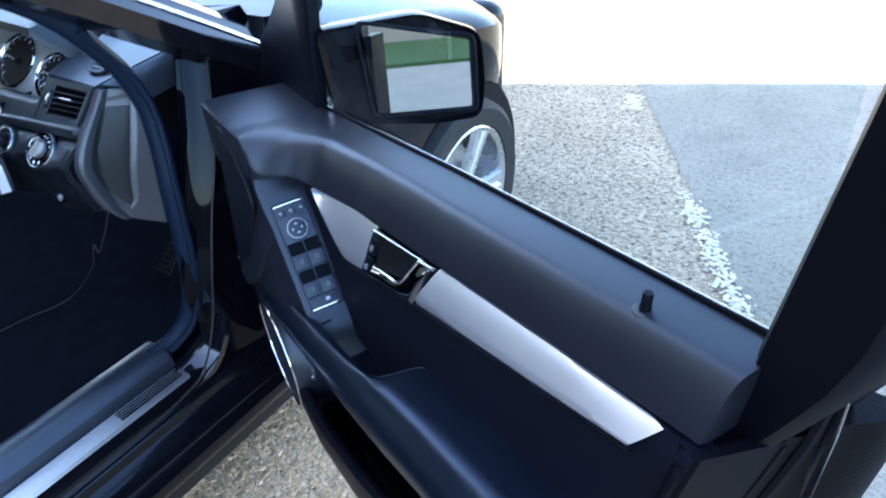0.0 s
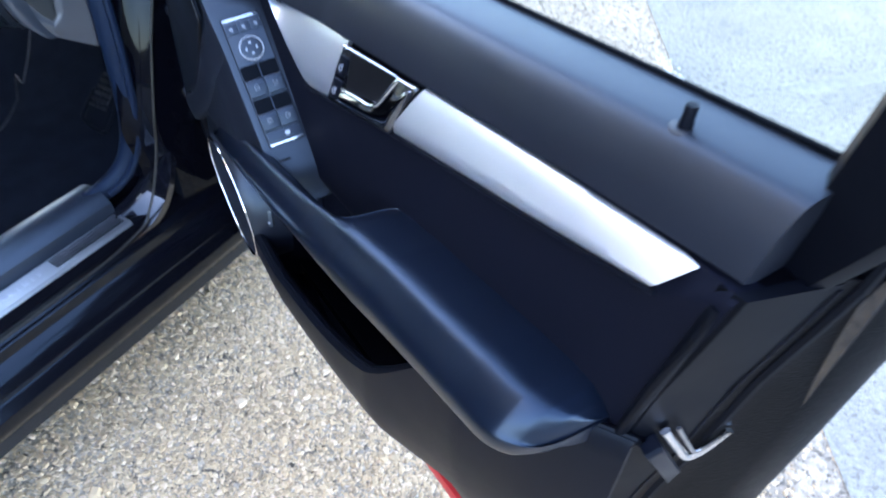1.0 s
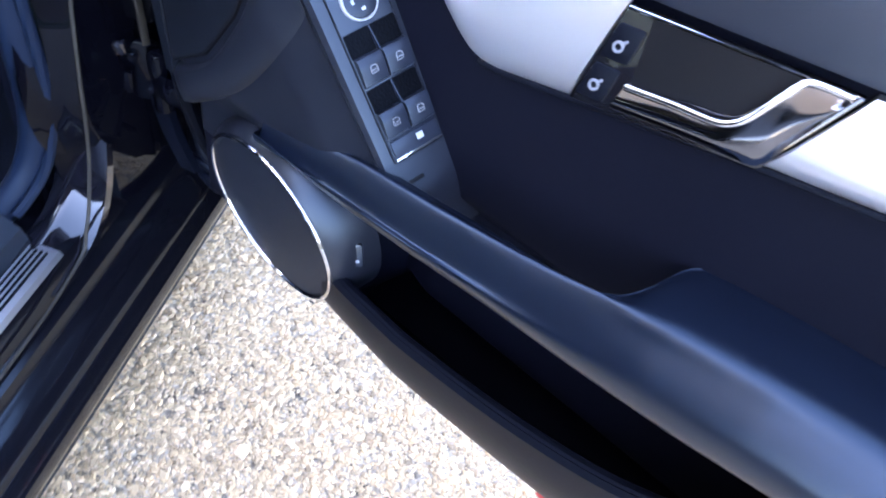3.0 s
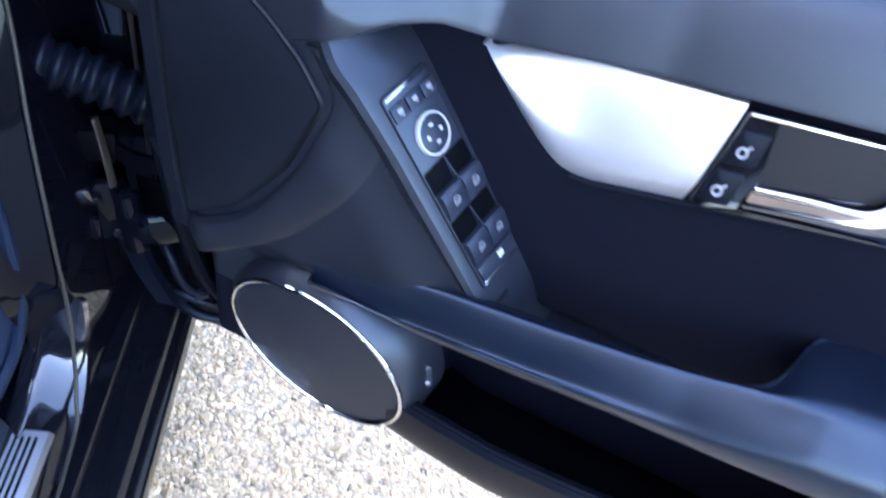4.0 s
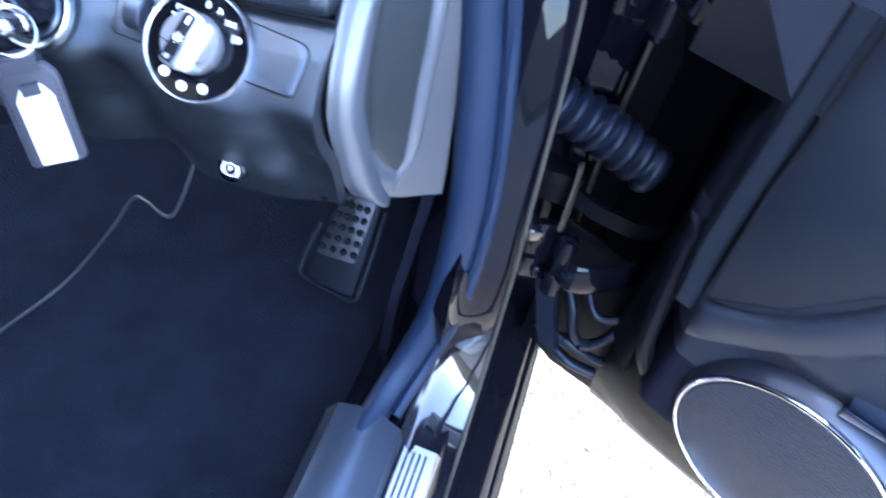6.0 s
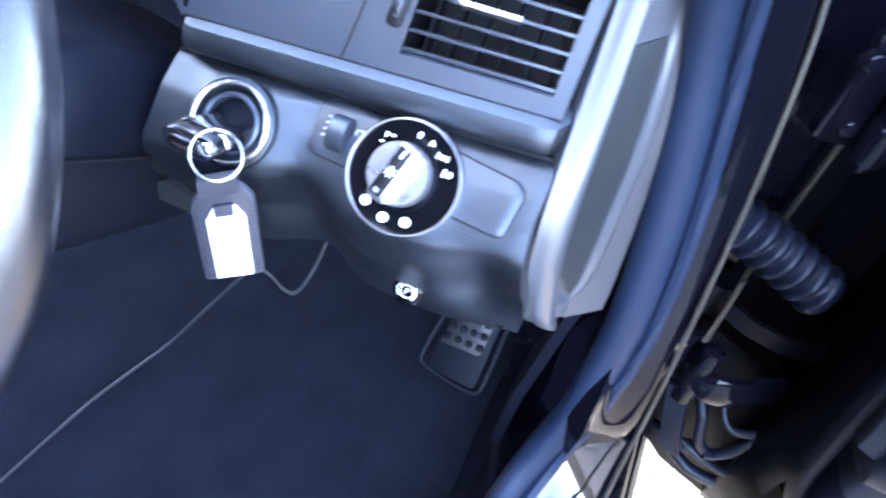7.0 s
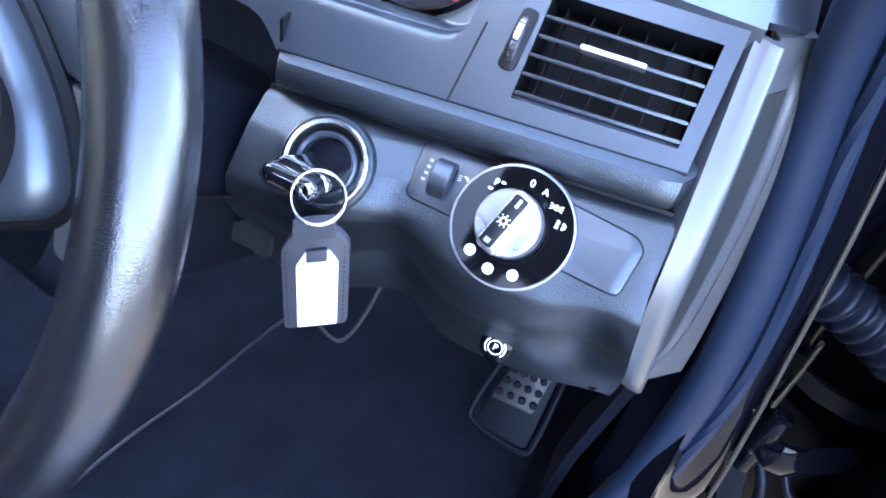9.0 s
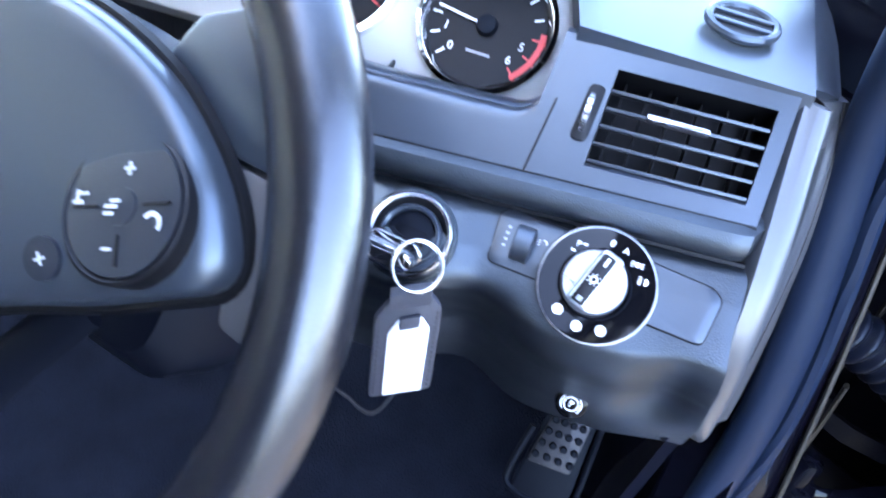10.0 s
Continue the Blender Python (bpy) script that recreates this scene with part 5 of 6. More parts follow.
panel_piece(VX1, -0.134, 0.0, 1.0, "upper_face")

# black sheet in place of the shade inside the column's opening
part("column_shade_sheet", sheet([[V(-0.361 - 0.004 * k, 0.040 + 0.05 * k, z) for z in (0.70, 0.76, 0.82, 0.84)] for k in range(4)], (0.002, 0, 0)), DIAL, dash, "black sheet standing in for the shade round the steering column")
part("panel_seam", tube([upper(-0.2585 + 0.004 * i / 6, 0.55 * i / 6) + V(0, -0.0004, 0.0002) for i in range(7)], 0.0006, 6), DIAL, dash)
# black line for the joint and the shadow under the ledge
part("ledge_gap_shade", tube([V(-0.362 + 0.234 * i / 20, 0.0345, z_strip(-0.362 + 0.234 * i / 20) - 0.0148) for i in range(21)], 0.0020, 6), DIAL, dash)

part("upper_gap", tube([upper(-0.360 + 0.226 * i / 20, 0.012) + V(0, -0.0002, 0) for i in range(21)], 0.0008, 6), DIAL, dash)

# vent
VC = (upper(VX0, tb) + upper(VX1, tb) + upper(VX0, tt) + upper(VX1, tt)) / 4
vy = (upper(-0.18, tt) - upper(-0.18, tb)).normalized()
VF = axes(VC, V(1, 0, 0), vy, V(1, 0, 0).cross(vy))
vh = (upper(-0.18, tt) - upper(-0.18, tb)).length
VN = V(1, 0, 0).cross(vy)


def vent_pt(f, g, d):
    """Across the opening, up it, and into it."""
    x = VX0 + (VX1 - VX0) * f
    return upper(x, tb + (tt - tb) * g) - VN * d


def vent_bar(p, q, wide, deep, tilt=0):
    m = axes((p + q) / 2, (q - p).normalized(), VN.cross((q - p).normalized()).normalized(), VN)
    return box(((q - p).length, wide, deep), m @ pose(0, 0, 0, tilt, 0, 0), 0.0005)


vent = part("air_vent", sheet([[vent_pt(f, g, 0.036) for g in (-0.05, 1.05)] for f in (-0.05, 1.05)], -VN * 0.002), DIAL, dash, "black louvred side air vent")
for a, b in (((0, 0), (1, 0)), ((1, 0), (1, 1)), ((1, 1), (0, 1)), ((0, 1), (0, 0))):
    part("vent_wall", sheet([[vent_pt(*a, 0.001), vent_pt(*a, 0.037)], [vent_pt(*b, 0.001), vent_pt(*b, 0.037)]], (0.0002, 0.0002, 0.0002)), DIAL, vent)
for k in range(5):
    g = 0.085 + 0.18 * k
    part("louvre", vent_bar(vent_pt(0.004, g, 0.006), vent_pt(0.996, g, 0.006), 0.0019, 0.010, 12), PANELP, vent)
for k in range(6):
    f = (k + 0.5) / 6
    part("rear_louvre", vent_bar(vent_pt(f, 0.01, 0.024), vent_pt(f, 0.99, 0.024), 0.0012, 0.012), DIAL, vent)
part("vent_tab", box((0.034, 0.0032, 0.006), VF @ pose(-0.003, vh * 0.09, 0.0005, -15, 0, 3), 0.0014), SATIN, vent, "chrome vent tab")
part("thumbwheel_slot", slab(round_poly([(-0.0046, -0.0165), (0.0050, -0.0165), (0.0062, 0.0165), (-0.0030, 0.0165)], 0.004), 0.0012, axes(upper(-0.2365, 0.5), V(1, 0, 0), vy, V(1, 0, 0).cross(vy)), 0.0003), DIAL, dash)
TW = axes(upper(-0.2362, 0.5) + V(0, 0.006, -0.005), vy, V(1, 0, 0).cross(vy), V(1, 0, 0))
tw = part("thumbwheel", lathe([(0.013, -0.0022), (0.0146, -0.0014), (0.0146, 0.0014), (0.013, 0.0022)], TW, 40), SATIN, dash, "silver vent thumbwheel")
for k in (1, 3, 5, 7):
    part("thumbwheel_rib", box((0.0005, 0.0006, 0.0040), TW @ pose(0.0146 * math.cos(radians(50 + 10 * k)), 0.0146 * math.sin(radians(50 + 10 * k)), 0, 0, 0, 10 * k - 40)), DIAL, tw)

# crown and the oval defroster
rows = []
for i in range(44):
    x = -1.5 + (1.5 - 0.128) * i / 43
    k = ease(x, -0.24, -0.20)
    far = V(x, 0.50, 0.93)
    ring = []
    for j in range(12):
        t = j / 11
        base = V(x, 0.086, 0.9025) if x > -0.268 else V(x, 0.20, 0.925)
        p = base.lerp(far, t)
        p.z += 0.016 * math.sin(math.pi * t) * 0.6
        ring.append(p)
    rows.append(ring)
part("crown", sheet(rows, (0, 0, -0.012)), SMOOTH, dash, "dashboard crown below the windscreen")
rows = []
for i in range(14):
    y = 0.094 + 0.21 * i / 13
    zc = 0.9025 + 0.0275 * (y - 0.086) / 0.414 + 0.0096 * math.sin(math.pi * (y - 0.086) / 0.414)
    rows.append([V(-0.134, y, zc - 0.002), V(-0.128, y + 0.002, zc - 0.001), V(-0.119, y + 0.012, zc - 0.004), V(-0.108, y + 0.032, zc - 0.012), V(-0.098, y + 0.055, zc - 0.022), V(-0.092, y + 0.075, zc - 0.040)])
part("crown_side", sheet(rows, (-0.004, 0, -0.004)), SMOOTH, dash, "rounded side of the dashboard crown")
OV = axes((-0.172, 0.134, 0.9135), V(1, 0.06, 0).normalized(), V(-0.06, 0.97, 0.22).normalized(), V(0, -0.22, 0.97).normalized())
ov = [OV @ V(0.0195 * math.cos(a * 0.19635), 0.0175 * math.sin(a * 0.19635), 0.001) for a in range(32)]
dfr = part("defroster", tube(ov, 0.0028, 8, loop=True), SMOOTH, dash, "oval side window defroster")
part("defroster_hole", slab([(0.0188 * math.cos(a * 0.19635), 0.0168 * math.sin(a * 0.19635)) for a in range(32)], 0.0016, OV @ pose(0, 0, 0)), DIAL, dfr)
for k in (-0.5, 0.5):
    part("defroster_bar", box((0.034, 0.003, 0.002), OV @ pose(0, 0.010 * k, 0.0022, 0, 0, -4), 0.0006), SMOOTH, dfr)

# instrument cluster
CL = axes((-0.315, 0.126, 0.872), V(1, 0, 0), V(0, 0.62, 0.785), V(0, -0.785, 0.62))
part("cluster_surround", slab(round_poly([(-0.33, -0.055), (0.048, -0.042), (0.058, -0.036), (0.064, 0.09), (-0.33, 0.09)], 0.008), 0.02, CL @ pose(0, 0, -0.024), 0.003), CLUSTER, dash, "satin grey instrument surround")


def gauge(x, y, r, kind):
    m = CL @ pose(x, y, 0)
    g = part("gauge", lathe([(r + 0.003, -0.006), (r + 0.003, 0.004), (r, 0.006), (r - 0.003, 0.003), (r - 0.004, -0.001)], m, 48, cap=False), CHROME, dash, "chrome-rimmed instrument")
    part("gauge_face", lathe([(r - 0.002, -0.003), (r - 0.002, -0.001), (0.0005, -0.001)], m, 48), DIAL, g)
    for k in range(13):
        a = radians(225 - 22.5 * k)
        part("tick", box((0.006, 0.0012, 0.0006), m @ pose((r - 0.009) * math.cos(a), (r - 0.009) * math.sin(a), -0.0004, 0, 0, math.degrees(a))), WHITE if k < 10 else RED, g)
    part("needle", box((r * 0.8, 0.0014, 0.001), m @ pose(-r * 0.4, 0.002, 0.001, 0, 0, -8)), WHITE, g)
    part("needle_hub", lathe([(0.007, 0), (0.006, 0.004), (0.0005, 0.0045)], m, 20), HARD, g)
    return g, m


g, m = gauge(0.0, 0.0, 0.042, 1)
for txt, a in (("0", 225), ("1", 195), ("5", -15), ("6", -40)):
    write("numeral", txt, 0.0075, m @ pose(0.026 * math.cos(radians(a)), 0.026 * math.sin(radians(a)), -0.0005), WHITE, g)
part("red_zone", loft([[m @ V(r * math.cos(radians(a)), r * math.sin(radians(a)), -0.0006) for r in (0.0345, 0.0380)] for a in range(-48, 12, 4)], closed=False), RED, g, "red band of the rev counter")
part("scale_note", box((0.016, 0.0016, 0.0004), m @ pose(0, -0.018, -0.0005)), PRINT, g)
gauge(-0.115, 0.01, 0.052, 2)
gauge(-0.235, 0.0, 0.042, 3)
rows = []
for i in range(20):
    x = -0.66 + (0.66 - 0.262) * i / 19
    e = ease(x, -0.30, -0.262)
    rows.append([V(x, 0.10 + 0.04 * e, 0.955 - 0.045 * e), V(x, 0.105 + 0.04 * e, 0.968 - 0.05 * e), V(x, 0.14 + 0.03 * e, 0.975 - 0.05 * e), V(x, 0.22, 0.955), V(x, 0.22, 0.94), V(x, 0.12 + 0.03 * e, 0.945 - 0.04 * e)])
part("cluster_hood", loft(rows), SOFT, dash, "padded hood over the instruments")

# end of the dashboard: bright rounded edge and grey fuse cover
edge = [(0.898, -0.128, 0.088), (0.87, -0.126, 0.066), (0.84, -0.124, 0.038), (0.81, -0.122, 0.018), (0.78, -0.120, 0.008), (0.75, -0.117, 0.012), (0.72, -0.114, 0.020), (0.695, -0.110, 0.032), (0.675, -0.106, 0.050)]
sea = [(0.885, -0.096, 0.146), (0.86, -0.088, 0.142), (0.82, -0.080, 0.136), (0.79, -0.076, 0.131), (0.76, -0.073, 0.127), (0.73, -0.070, 0.123), (0.70, -0.068, 0.119), (0.67, -0.066, 0.116), (0.641, -0.065, 0.114)]
rim_line = smooth_path([(x, y, z) for z, x, y in edge], 9)
seal_line = smooth_path([(x, y, z) for z, x, y in sea], 9)
END_N = V(0.72, -0.69, 0)


def hollow(z):
    """Where the recess in the dashboard's end begins and ends at this height."""
    return interp(z, [(0.687, 0.42), (0.70, 0.29), (0.73, 0.17), (0.775, 0.12), (0.87, 0.16)]), interp(z, [(0.687, 0.46), (0.70, 0.60), (0.785, 0.74), (0.87, 0.80)])


def end_point(a, b, t):
    p = a.lerp(b, t)
    t0, t1 = hollow(p.z)
    m = ease(t, t0 - 0.05, t0 + 0.06) * ease(t, t1 + 0.05, t1 - 0.05) * ease(p.z, 0.678, 0.690) * ease(p.z, 0.885, 0.872)
    r = 0.010 * math.sin(math.pi * min(1, t / 0.26)) ** 0.7
    return p + END_N * (r - 0.0032 * m)


rows = []
for a, b in zip(rim_line, seal_line):
    rows.append([a + V(-0.006, 0.004, 0.0), a + V(-0.003, -0.001, 0.0), *[end_point(a, b, j / 56) for j in range(57)]])
part("dash_end", sheet(rows, (-0.003, 0.006, 0)), ENDRIM, dash, "rounded grey end of the dashboard with a hollow")
rows = []
for a, b in zip(rim_line, seal_line):
    z = a.lerp(b, 0.45).z
    if 0.692 < z < 0.868:
        t0, t1 = hollow(z)
        t0, t1 = t0 + 0.07, t1 - 0.06
        rows.append([end_point(a, b, t0 + (t1 - t0) * j / 16) + END_N * 0.0012 * (1 - (2 * j / 16 - 1) ** 6) for j in range(17)])
part("end_panel", sheet(rows, (-0.004, 0.003, 0)), ENDP, dash, "dark grey panel sunk in the dashboard's end")
rows = []
for a, b in zip(rim_line, seal_line):
    z = a.lerp(b, 0.9).z
    t0 = hollow(z)[1] + 0.06 if z > 0.70 else 0.36 + 0.28 * ease(z, 0.66, 0.70)
    rows.append([end_point(a, b, t0 + (0.995 - t0) * j / 8) + END_N * 0.0012 for j in range(9)])
part("fuse_cover", sheet(rows, (-0.004, 0.003, 0)), GREYP, dash, "pale grey fuse box cover")

# light switch
LS = face(-0.2000, 0.0055, 0.7992)


def on_face(x, y, z):
    """A point this far above the cover, over a place in the switch's own frame."""
    hit = cover_tree.ray_cast(LS @ V(x, y, 0.04), -E3)[0]
    return hit + E3 * z


pout = round_poly([(-0.062, 0.023), (-0.060, -0.0065), (0.0, -0.0085), (0.060, -0.011), (0.063, 0.0145), (0.058, 0.0195), (0.0, 0.0245), (-0.056, 0.0265)], 0.004, 4)
rings = [[on_face(p[0] * k, 0.007 + (p[1] - 0.007) * k, z) for p in pout] for k, z in ((1.0, -0.002), (1.0, 0.0009), (0.985, 0.0014), (0.9, 0.0014), (0.75, 0.0014), (0.55, 0.0014), (0.3, 0.0014), (0.05, 0.0014))]
lsw = part("switch_panel", loft(rings), PANELP, dash, "smooth panel round the light switch")
part("panel_gap", tube([on_face(p[0] * 1.006, 0.007 + (p[1] - 0.007) * 1.01, 0.0) for p in pout], 0.0006, 6, loop=True, up=(0, -0.76, 0.65)), DIAL, lsw)
part("switch_body", lathe([(0.032, -0.016), (0.032, 0.005), (0.0310, 0.0068), (0.0295, 0.0062)], LS, 56), DISC, lsw, "black light switch disc")
part("switch_ring", lathe([(0.0322, 0.001), (0.0322, 0.0062), (0.0315, 0.0074), (0.0305, 0.0066)], LS, 56, cap=False), SATIN, lsw, "chrome ring of the light switch")
part("switch_collar", lathe([(0.0185, 0.006), (0.0178, 0.0075), (0.0172, 0.006)], LS, 40, cap=False), HARD, lsw)
KN = LS @ pose(-0.002, 0.001, 0.006, 0, 0, -18)
KNOBM = material("knob_silver", (0.46, 0.47, 0.49), 0.30, metal=0.9, mottle=0.12, mottle_size=0.006, wear=0.08)
part("knob", lathe([(0.0175, 0), (0.0172, 0.006), (0.0162, 0.0085), (0.0005, 0.0085)], KN, 44), KNOBM, lsw, "satin silver rotary knob")
part("knob_grip", slab(round_poly([(-0.0062, -0.0165), (0.0062, -0.0165), (0.0062, 0.0170), (-0.0062, 0.0170)], 0.003), 0.0085, KN @ pose(0, 0, 0.008), 0.0022), KNOBM, lsw, "raised silver grip of the knob")
part("grip_inlay", slab(round_poly([(-0.0052, -0.0145), (0.0024, -0.0145), (0.0024, 0.0145), (-0.0052, 0.0145)], 0.0015), 0.0012, KN @ pose(0, 0, 0.0158), 0.0004), DIAL, lsw, "black inlay on the grip")
part("grip_mark", box((0.0014, 0.0046, 0.0003), KN @ pose(-0.0012, 0.0108, 0.0171)), WHITE, lsw)
part("grip_mark", box((0.0030, 0.0026, 0.0003), KN @ pose(-0.0014, -0.0118, 0.0171)), PRINT, lsw)
part("lamp_symbol", lathe([(0.0020, 0), (0.0020, 0.0004), (0.0013, 0.0004), (0.0013, 0)], KN @ pose(-0.0014, 0, 0.0169), 16, cap=False), WHITE, lsw, "white lamp symbol")
for k in range(8):
    part("lamp_ray", box((0.0004, 0.0010, 0.0003), KN @ pose(-0.0014 + 0.0029 * math.cos(k * 0.7854), 0.0029 * math.sin(k * 0.7854), 0.0171, 0, 0, 45 * k - 90)), WHITE, lsw)


def ring_at(deg, r=0.0238):
    return LS @ pose(r * math.sin(radians(deg)), r * math.cos(radians(deg)), 0.0068)


write("numeral", "0", 0.0053, ring_at(2), WHITE, lsw)
write("letter", "A", 0.0049, ring_at(21), WHITE, lsw)
write("letter", "P", 0.0049, ring_at(-42), WHITE, lsw)
for d_ in (-34, -52):
    part("park_mark", box((0.0022, 0.0012, 0.0003), ring_at(d_, 0.0225)), WHITE, lsw)
sym = ring_at(43)
part("side_lamp_symbol", lathe([(0.0014, 0), (0.0014, 0.0003), (0.0004, 0.0003)], sym, 10), WHITE, lsw)
for k in range(3):
    for s_ in (-1, 1):
        part("symbol_ray", box((0.0017, 0.0004, 0.0003), sym @ pose(0.0026 * s_, 0.0012 * (k - 1), 0.0002, 0, 0, 18 * (k - 1) * s_)), WHITE, lsw)
sym = ring_at(65)
part("beam_symbol", loft([[sym @ V(0.0008 + 0.0020 * math.cos(a), 0.0019 * math.sin(a), z) for a in [radians(-90 + 20 * i) for i in range(10)]] for z in (0, 0.0003)]), WHITE, lsw)
for k in range(4):
    part("symbol_ray", box((0.0018, 0.0005, 0.0003), sym @ pose(-0.0017, 0.0012 * k - 0.0018, 0.0002)), WHITE, lsw)
for d_ in (-141, -173, 156):
    part("indicator", lathe([(0.0029, 0), (0.0029, 0.0004), (0.0004, 0.0004)], ring_at(d_), 20), WHITE, lsw, "white indicator dot")
# headlamp levelling wheel
part("level_wheel", lathe([(0.0095, -0.0052), (0.0102, -0.0046), (0.0102, 0.0046), (0.0095, 0.0052)], LS @ pose(-0.0445, 0.0085, -0.0042, 0, 90, 0), 32), PANELP, lsw, "ribbed levelling thumbwheel")
part("level_frame", slab(round_poly([(-0.0060, -0.0080), (0.0060, -0.0080), (0.0060, 0.0080), (-0.0060, 0.0080)], 0.001), 0.0008, axes(on_face(-0.0445, 0.0085, 0.0010), V(1, 0, 0), E2, E3)), DIAL, lsw)
for k in range(4):
    part("level_mark", box((0.0020, 0.0014, 0.0003), axes(on_face(-0.0545, 0.0155 - 0.0036 * k, 0.0016), V(1, 0, 0), E2, E3)), MARK, lsw)
sym = axes(on_face(-0.0345, 0.0125, 0.0016), V(1, 0, 0), E2, E3)
part("level_symbol", loft([[sym @ V(0.0006 + r * 1.1 * math.cos(a), r * math.sin(a), 0.0001) for r in (0.0013, 0.0022)] for a in [radians(-100 + 20 * i) for i in range(11)]], closed=False), WHITE, lsw)
for k in range(3):
    part("symbol_ray", box((0.0018, 0.0004, 0.0003), sym @ pose(-0.0018, 0.0013 * k - 0.0013, 0.0001, 0, 0, 12)), WHITE, lsw)
# parking brake release
PB = axes((-0.187, 0.0005, 0.713), V(1, 0, 0), V(0, 0.42, 0.907), V(0, -0.907, 0.42))
part("brake_button", lathe([(0.0100, -0.008), (0.0098, -0.0012), (0.0085, -0.0002), (0.0004, -0.0001)], PB, 32), DISC, lsw, "black parking brake button")
part("brake_symbol", lathe([(0.0047, 0), (0.0047, 0.0004), (0.0040, 0.0004), (0.0040, 0)], PB, 24, cap=False), WHITE, lsw, "white parking brake symbol")
write("letter", "P", 0.0058, PB @ pose(0, 0, 0.0002), WHITE, lsw)
for s_ in (-1, 1):
    part("brake_arc", loft([[PB @ V(s_ * r * math.cos(a), r * math.sin(a), 0.0002) for r in (0.0058, 0.0066)] for a in [radians(-45 + 10 * i) for i in range(10)]], closed=False), WHITE, lsw)
part("brake_handle", box((0.016, 0.02, 0.008), pose(-0.128, 0.024, 0.703, 0, 15, -20), 0.003), HARD, dash)

# ignition lock
IG = face(-0.3045, -0.001, 0.794)
ig = part("ignition_lock", lathe([(0.0265, -0.02), (0.0262, 0.0015), (0.0245, 0.0035), (0.0238, 0.002)], IG, 48, cap=False), SOFT, dash, "round ignition lock")
part("lock_ring", lathe([(0.0240, -0.004), (0.0238, 0.0035), (0.0228, 0.0046), (0.0212, 0.0036), (0.0205, -0.004)], IG, 52, cap=False), SATIN, ig, "bright outer ring of the lock")
part("lock_well", lathe([(0.0212, -0.012), (0.0206, -0.003), (0.0175, -0.004)], IG, 44, cap=False), DIAL, ig)
part("lock_collar", lathe([(0.0178, -0.012), (0.0174, 0.002), (0.0162, 0.0032), (0.0145, 0.0018), (0.0140, -0.004)], IG, 44, cap=False), SMOOTH, ig)
part("lock_face", lathe([(0.0142, -0.012), (0.0142, -0.003), (0.010, -0.002), (0.0004, -0.002)], IG, 36), HARD, ig)

# key, ring and fob
key = tagged(empty("car_key", pose(0, 0, 0)), "chrome-edged car key in the ignition with leather fob", "key")
kz = V(-0.03, -0.955, 0.30).normalized()
kx = V(1.0, 0.0, -0.04)
kx = (kx - kz * kx.dot(kz)).normalized()
KY = axes(IG @ V(-0.001, -0.001, 0.0), kx, kz.cross(kx), kz)
kout = round_poly([(-0.0125, -0.0058), (0.0125, -0.0058), (0.0165, 0.0), (0.0125, 0.0058), (-0.0125, 0.0058), (-0.0165, 0.0)], 0.005, 4)
part("key_body", loft([[KY @ V(p.x * k, p.y * k, z) for p in kout] for z, k in ((-0.004, 0.72), (0.008, 0.78), (0.018, 0.96), (0.030, 1.0), (0.034, 0.98))]), GLOSS, key, "black car key head")
for cut in (((0.0190, 0.98), (0.0200, 1.04), (0.0235, 1.05), (0.0245, 1.0)), ((0.0320, 1.0), (0.0328, 1.05), (0.0352, 1.04), (0.0385, 0.94), (0.0395, 0.72))):
    part("key_edge", loft([[KY @ V(p.x * k, p.y * k, z) for p in kout] for z, k in cut]), CHROME, key, "polished silver edge of the key")
part("key_button", loft([[KY @ V(p.x * k, p.y * k, z) for p in kout] for z, k in ((0.0390, 0.66), (0.0402, 0.64), (0.0405, 0.5))]), GLOSS, key)
rp = V(-0.2885, -0.038, 0.8055)
r1 = V(0.863, 0.505, 0.0)
r2 = V(-0.367, 0.627, 0.688)
for da in (0, 1):
    part("split_ring", tube([rp + V(0.0012, -0.0010, 0.0012) * da + 0.0130 * (math.cos(a * 0.19635) * r1 + math.sin(a * 0.19635) * (r2 + 0.24 * da * r1.cross(r2))) for a in range(32)], 0.0007, 8, loop=True, up=(0.35, -0.6, 0.72)), RINGM, key, "steel split ring")
fx, fy = V(0.965, 0.05, 0.255).normalized(), V(-0.16, 0.22, 0.96)
fy = (fy - fx * fy.dot(fx)).normalized()
fo = V(-0.2865, -0.040, 0.742) + 0.002 * fx + 0.004 * fy
fr = V(-0.347, 0.594, -0.726)
fX, fY = (0.021 * fx + 0.0065 * fy + 0.008 * fr), (0.0018 * fx + 0.0285 * fy - 0.010 * fr)
FB = axes(fo, fX.normalized(), fY.normalized(), fX.cross(fY).normalized())
fw, fh = fX.length, fY.length
fob = part("leather_fob", slab(round_poly([(-fw, -fh), (fw, -fh), (fw, fh * 0.80), (fw * 0.62, fh * 1.10), (-fw * 0.62, fh * 1.10), (-fw, fh * 0.80)], 0.004), 0.004, FB @ pose(0, 0, -0.003), 0.001), FOBL, key, "grey leather fob with stitched edge")
part("fob_strap", loft([[FB @ V(x * fw * 0.60, fh * y + 0.0008 * (1 - x * x), z) for x in (-1, -0.9, -0.3, 0.3, 0.9, 1)] for y, z in ((0.96, -0.001), (0.98, 0.0028), (1.12, 0.0040), (1.27, 0.0036), (1.36, 0.0005), (1.30, -0.0028), (1.0, -0.0030))], loop=True), FOBL, fob)
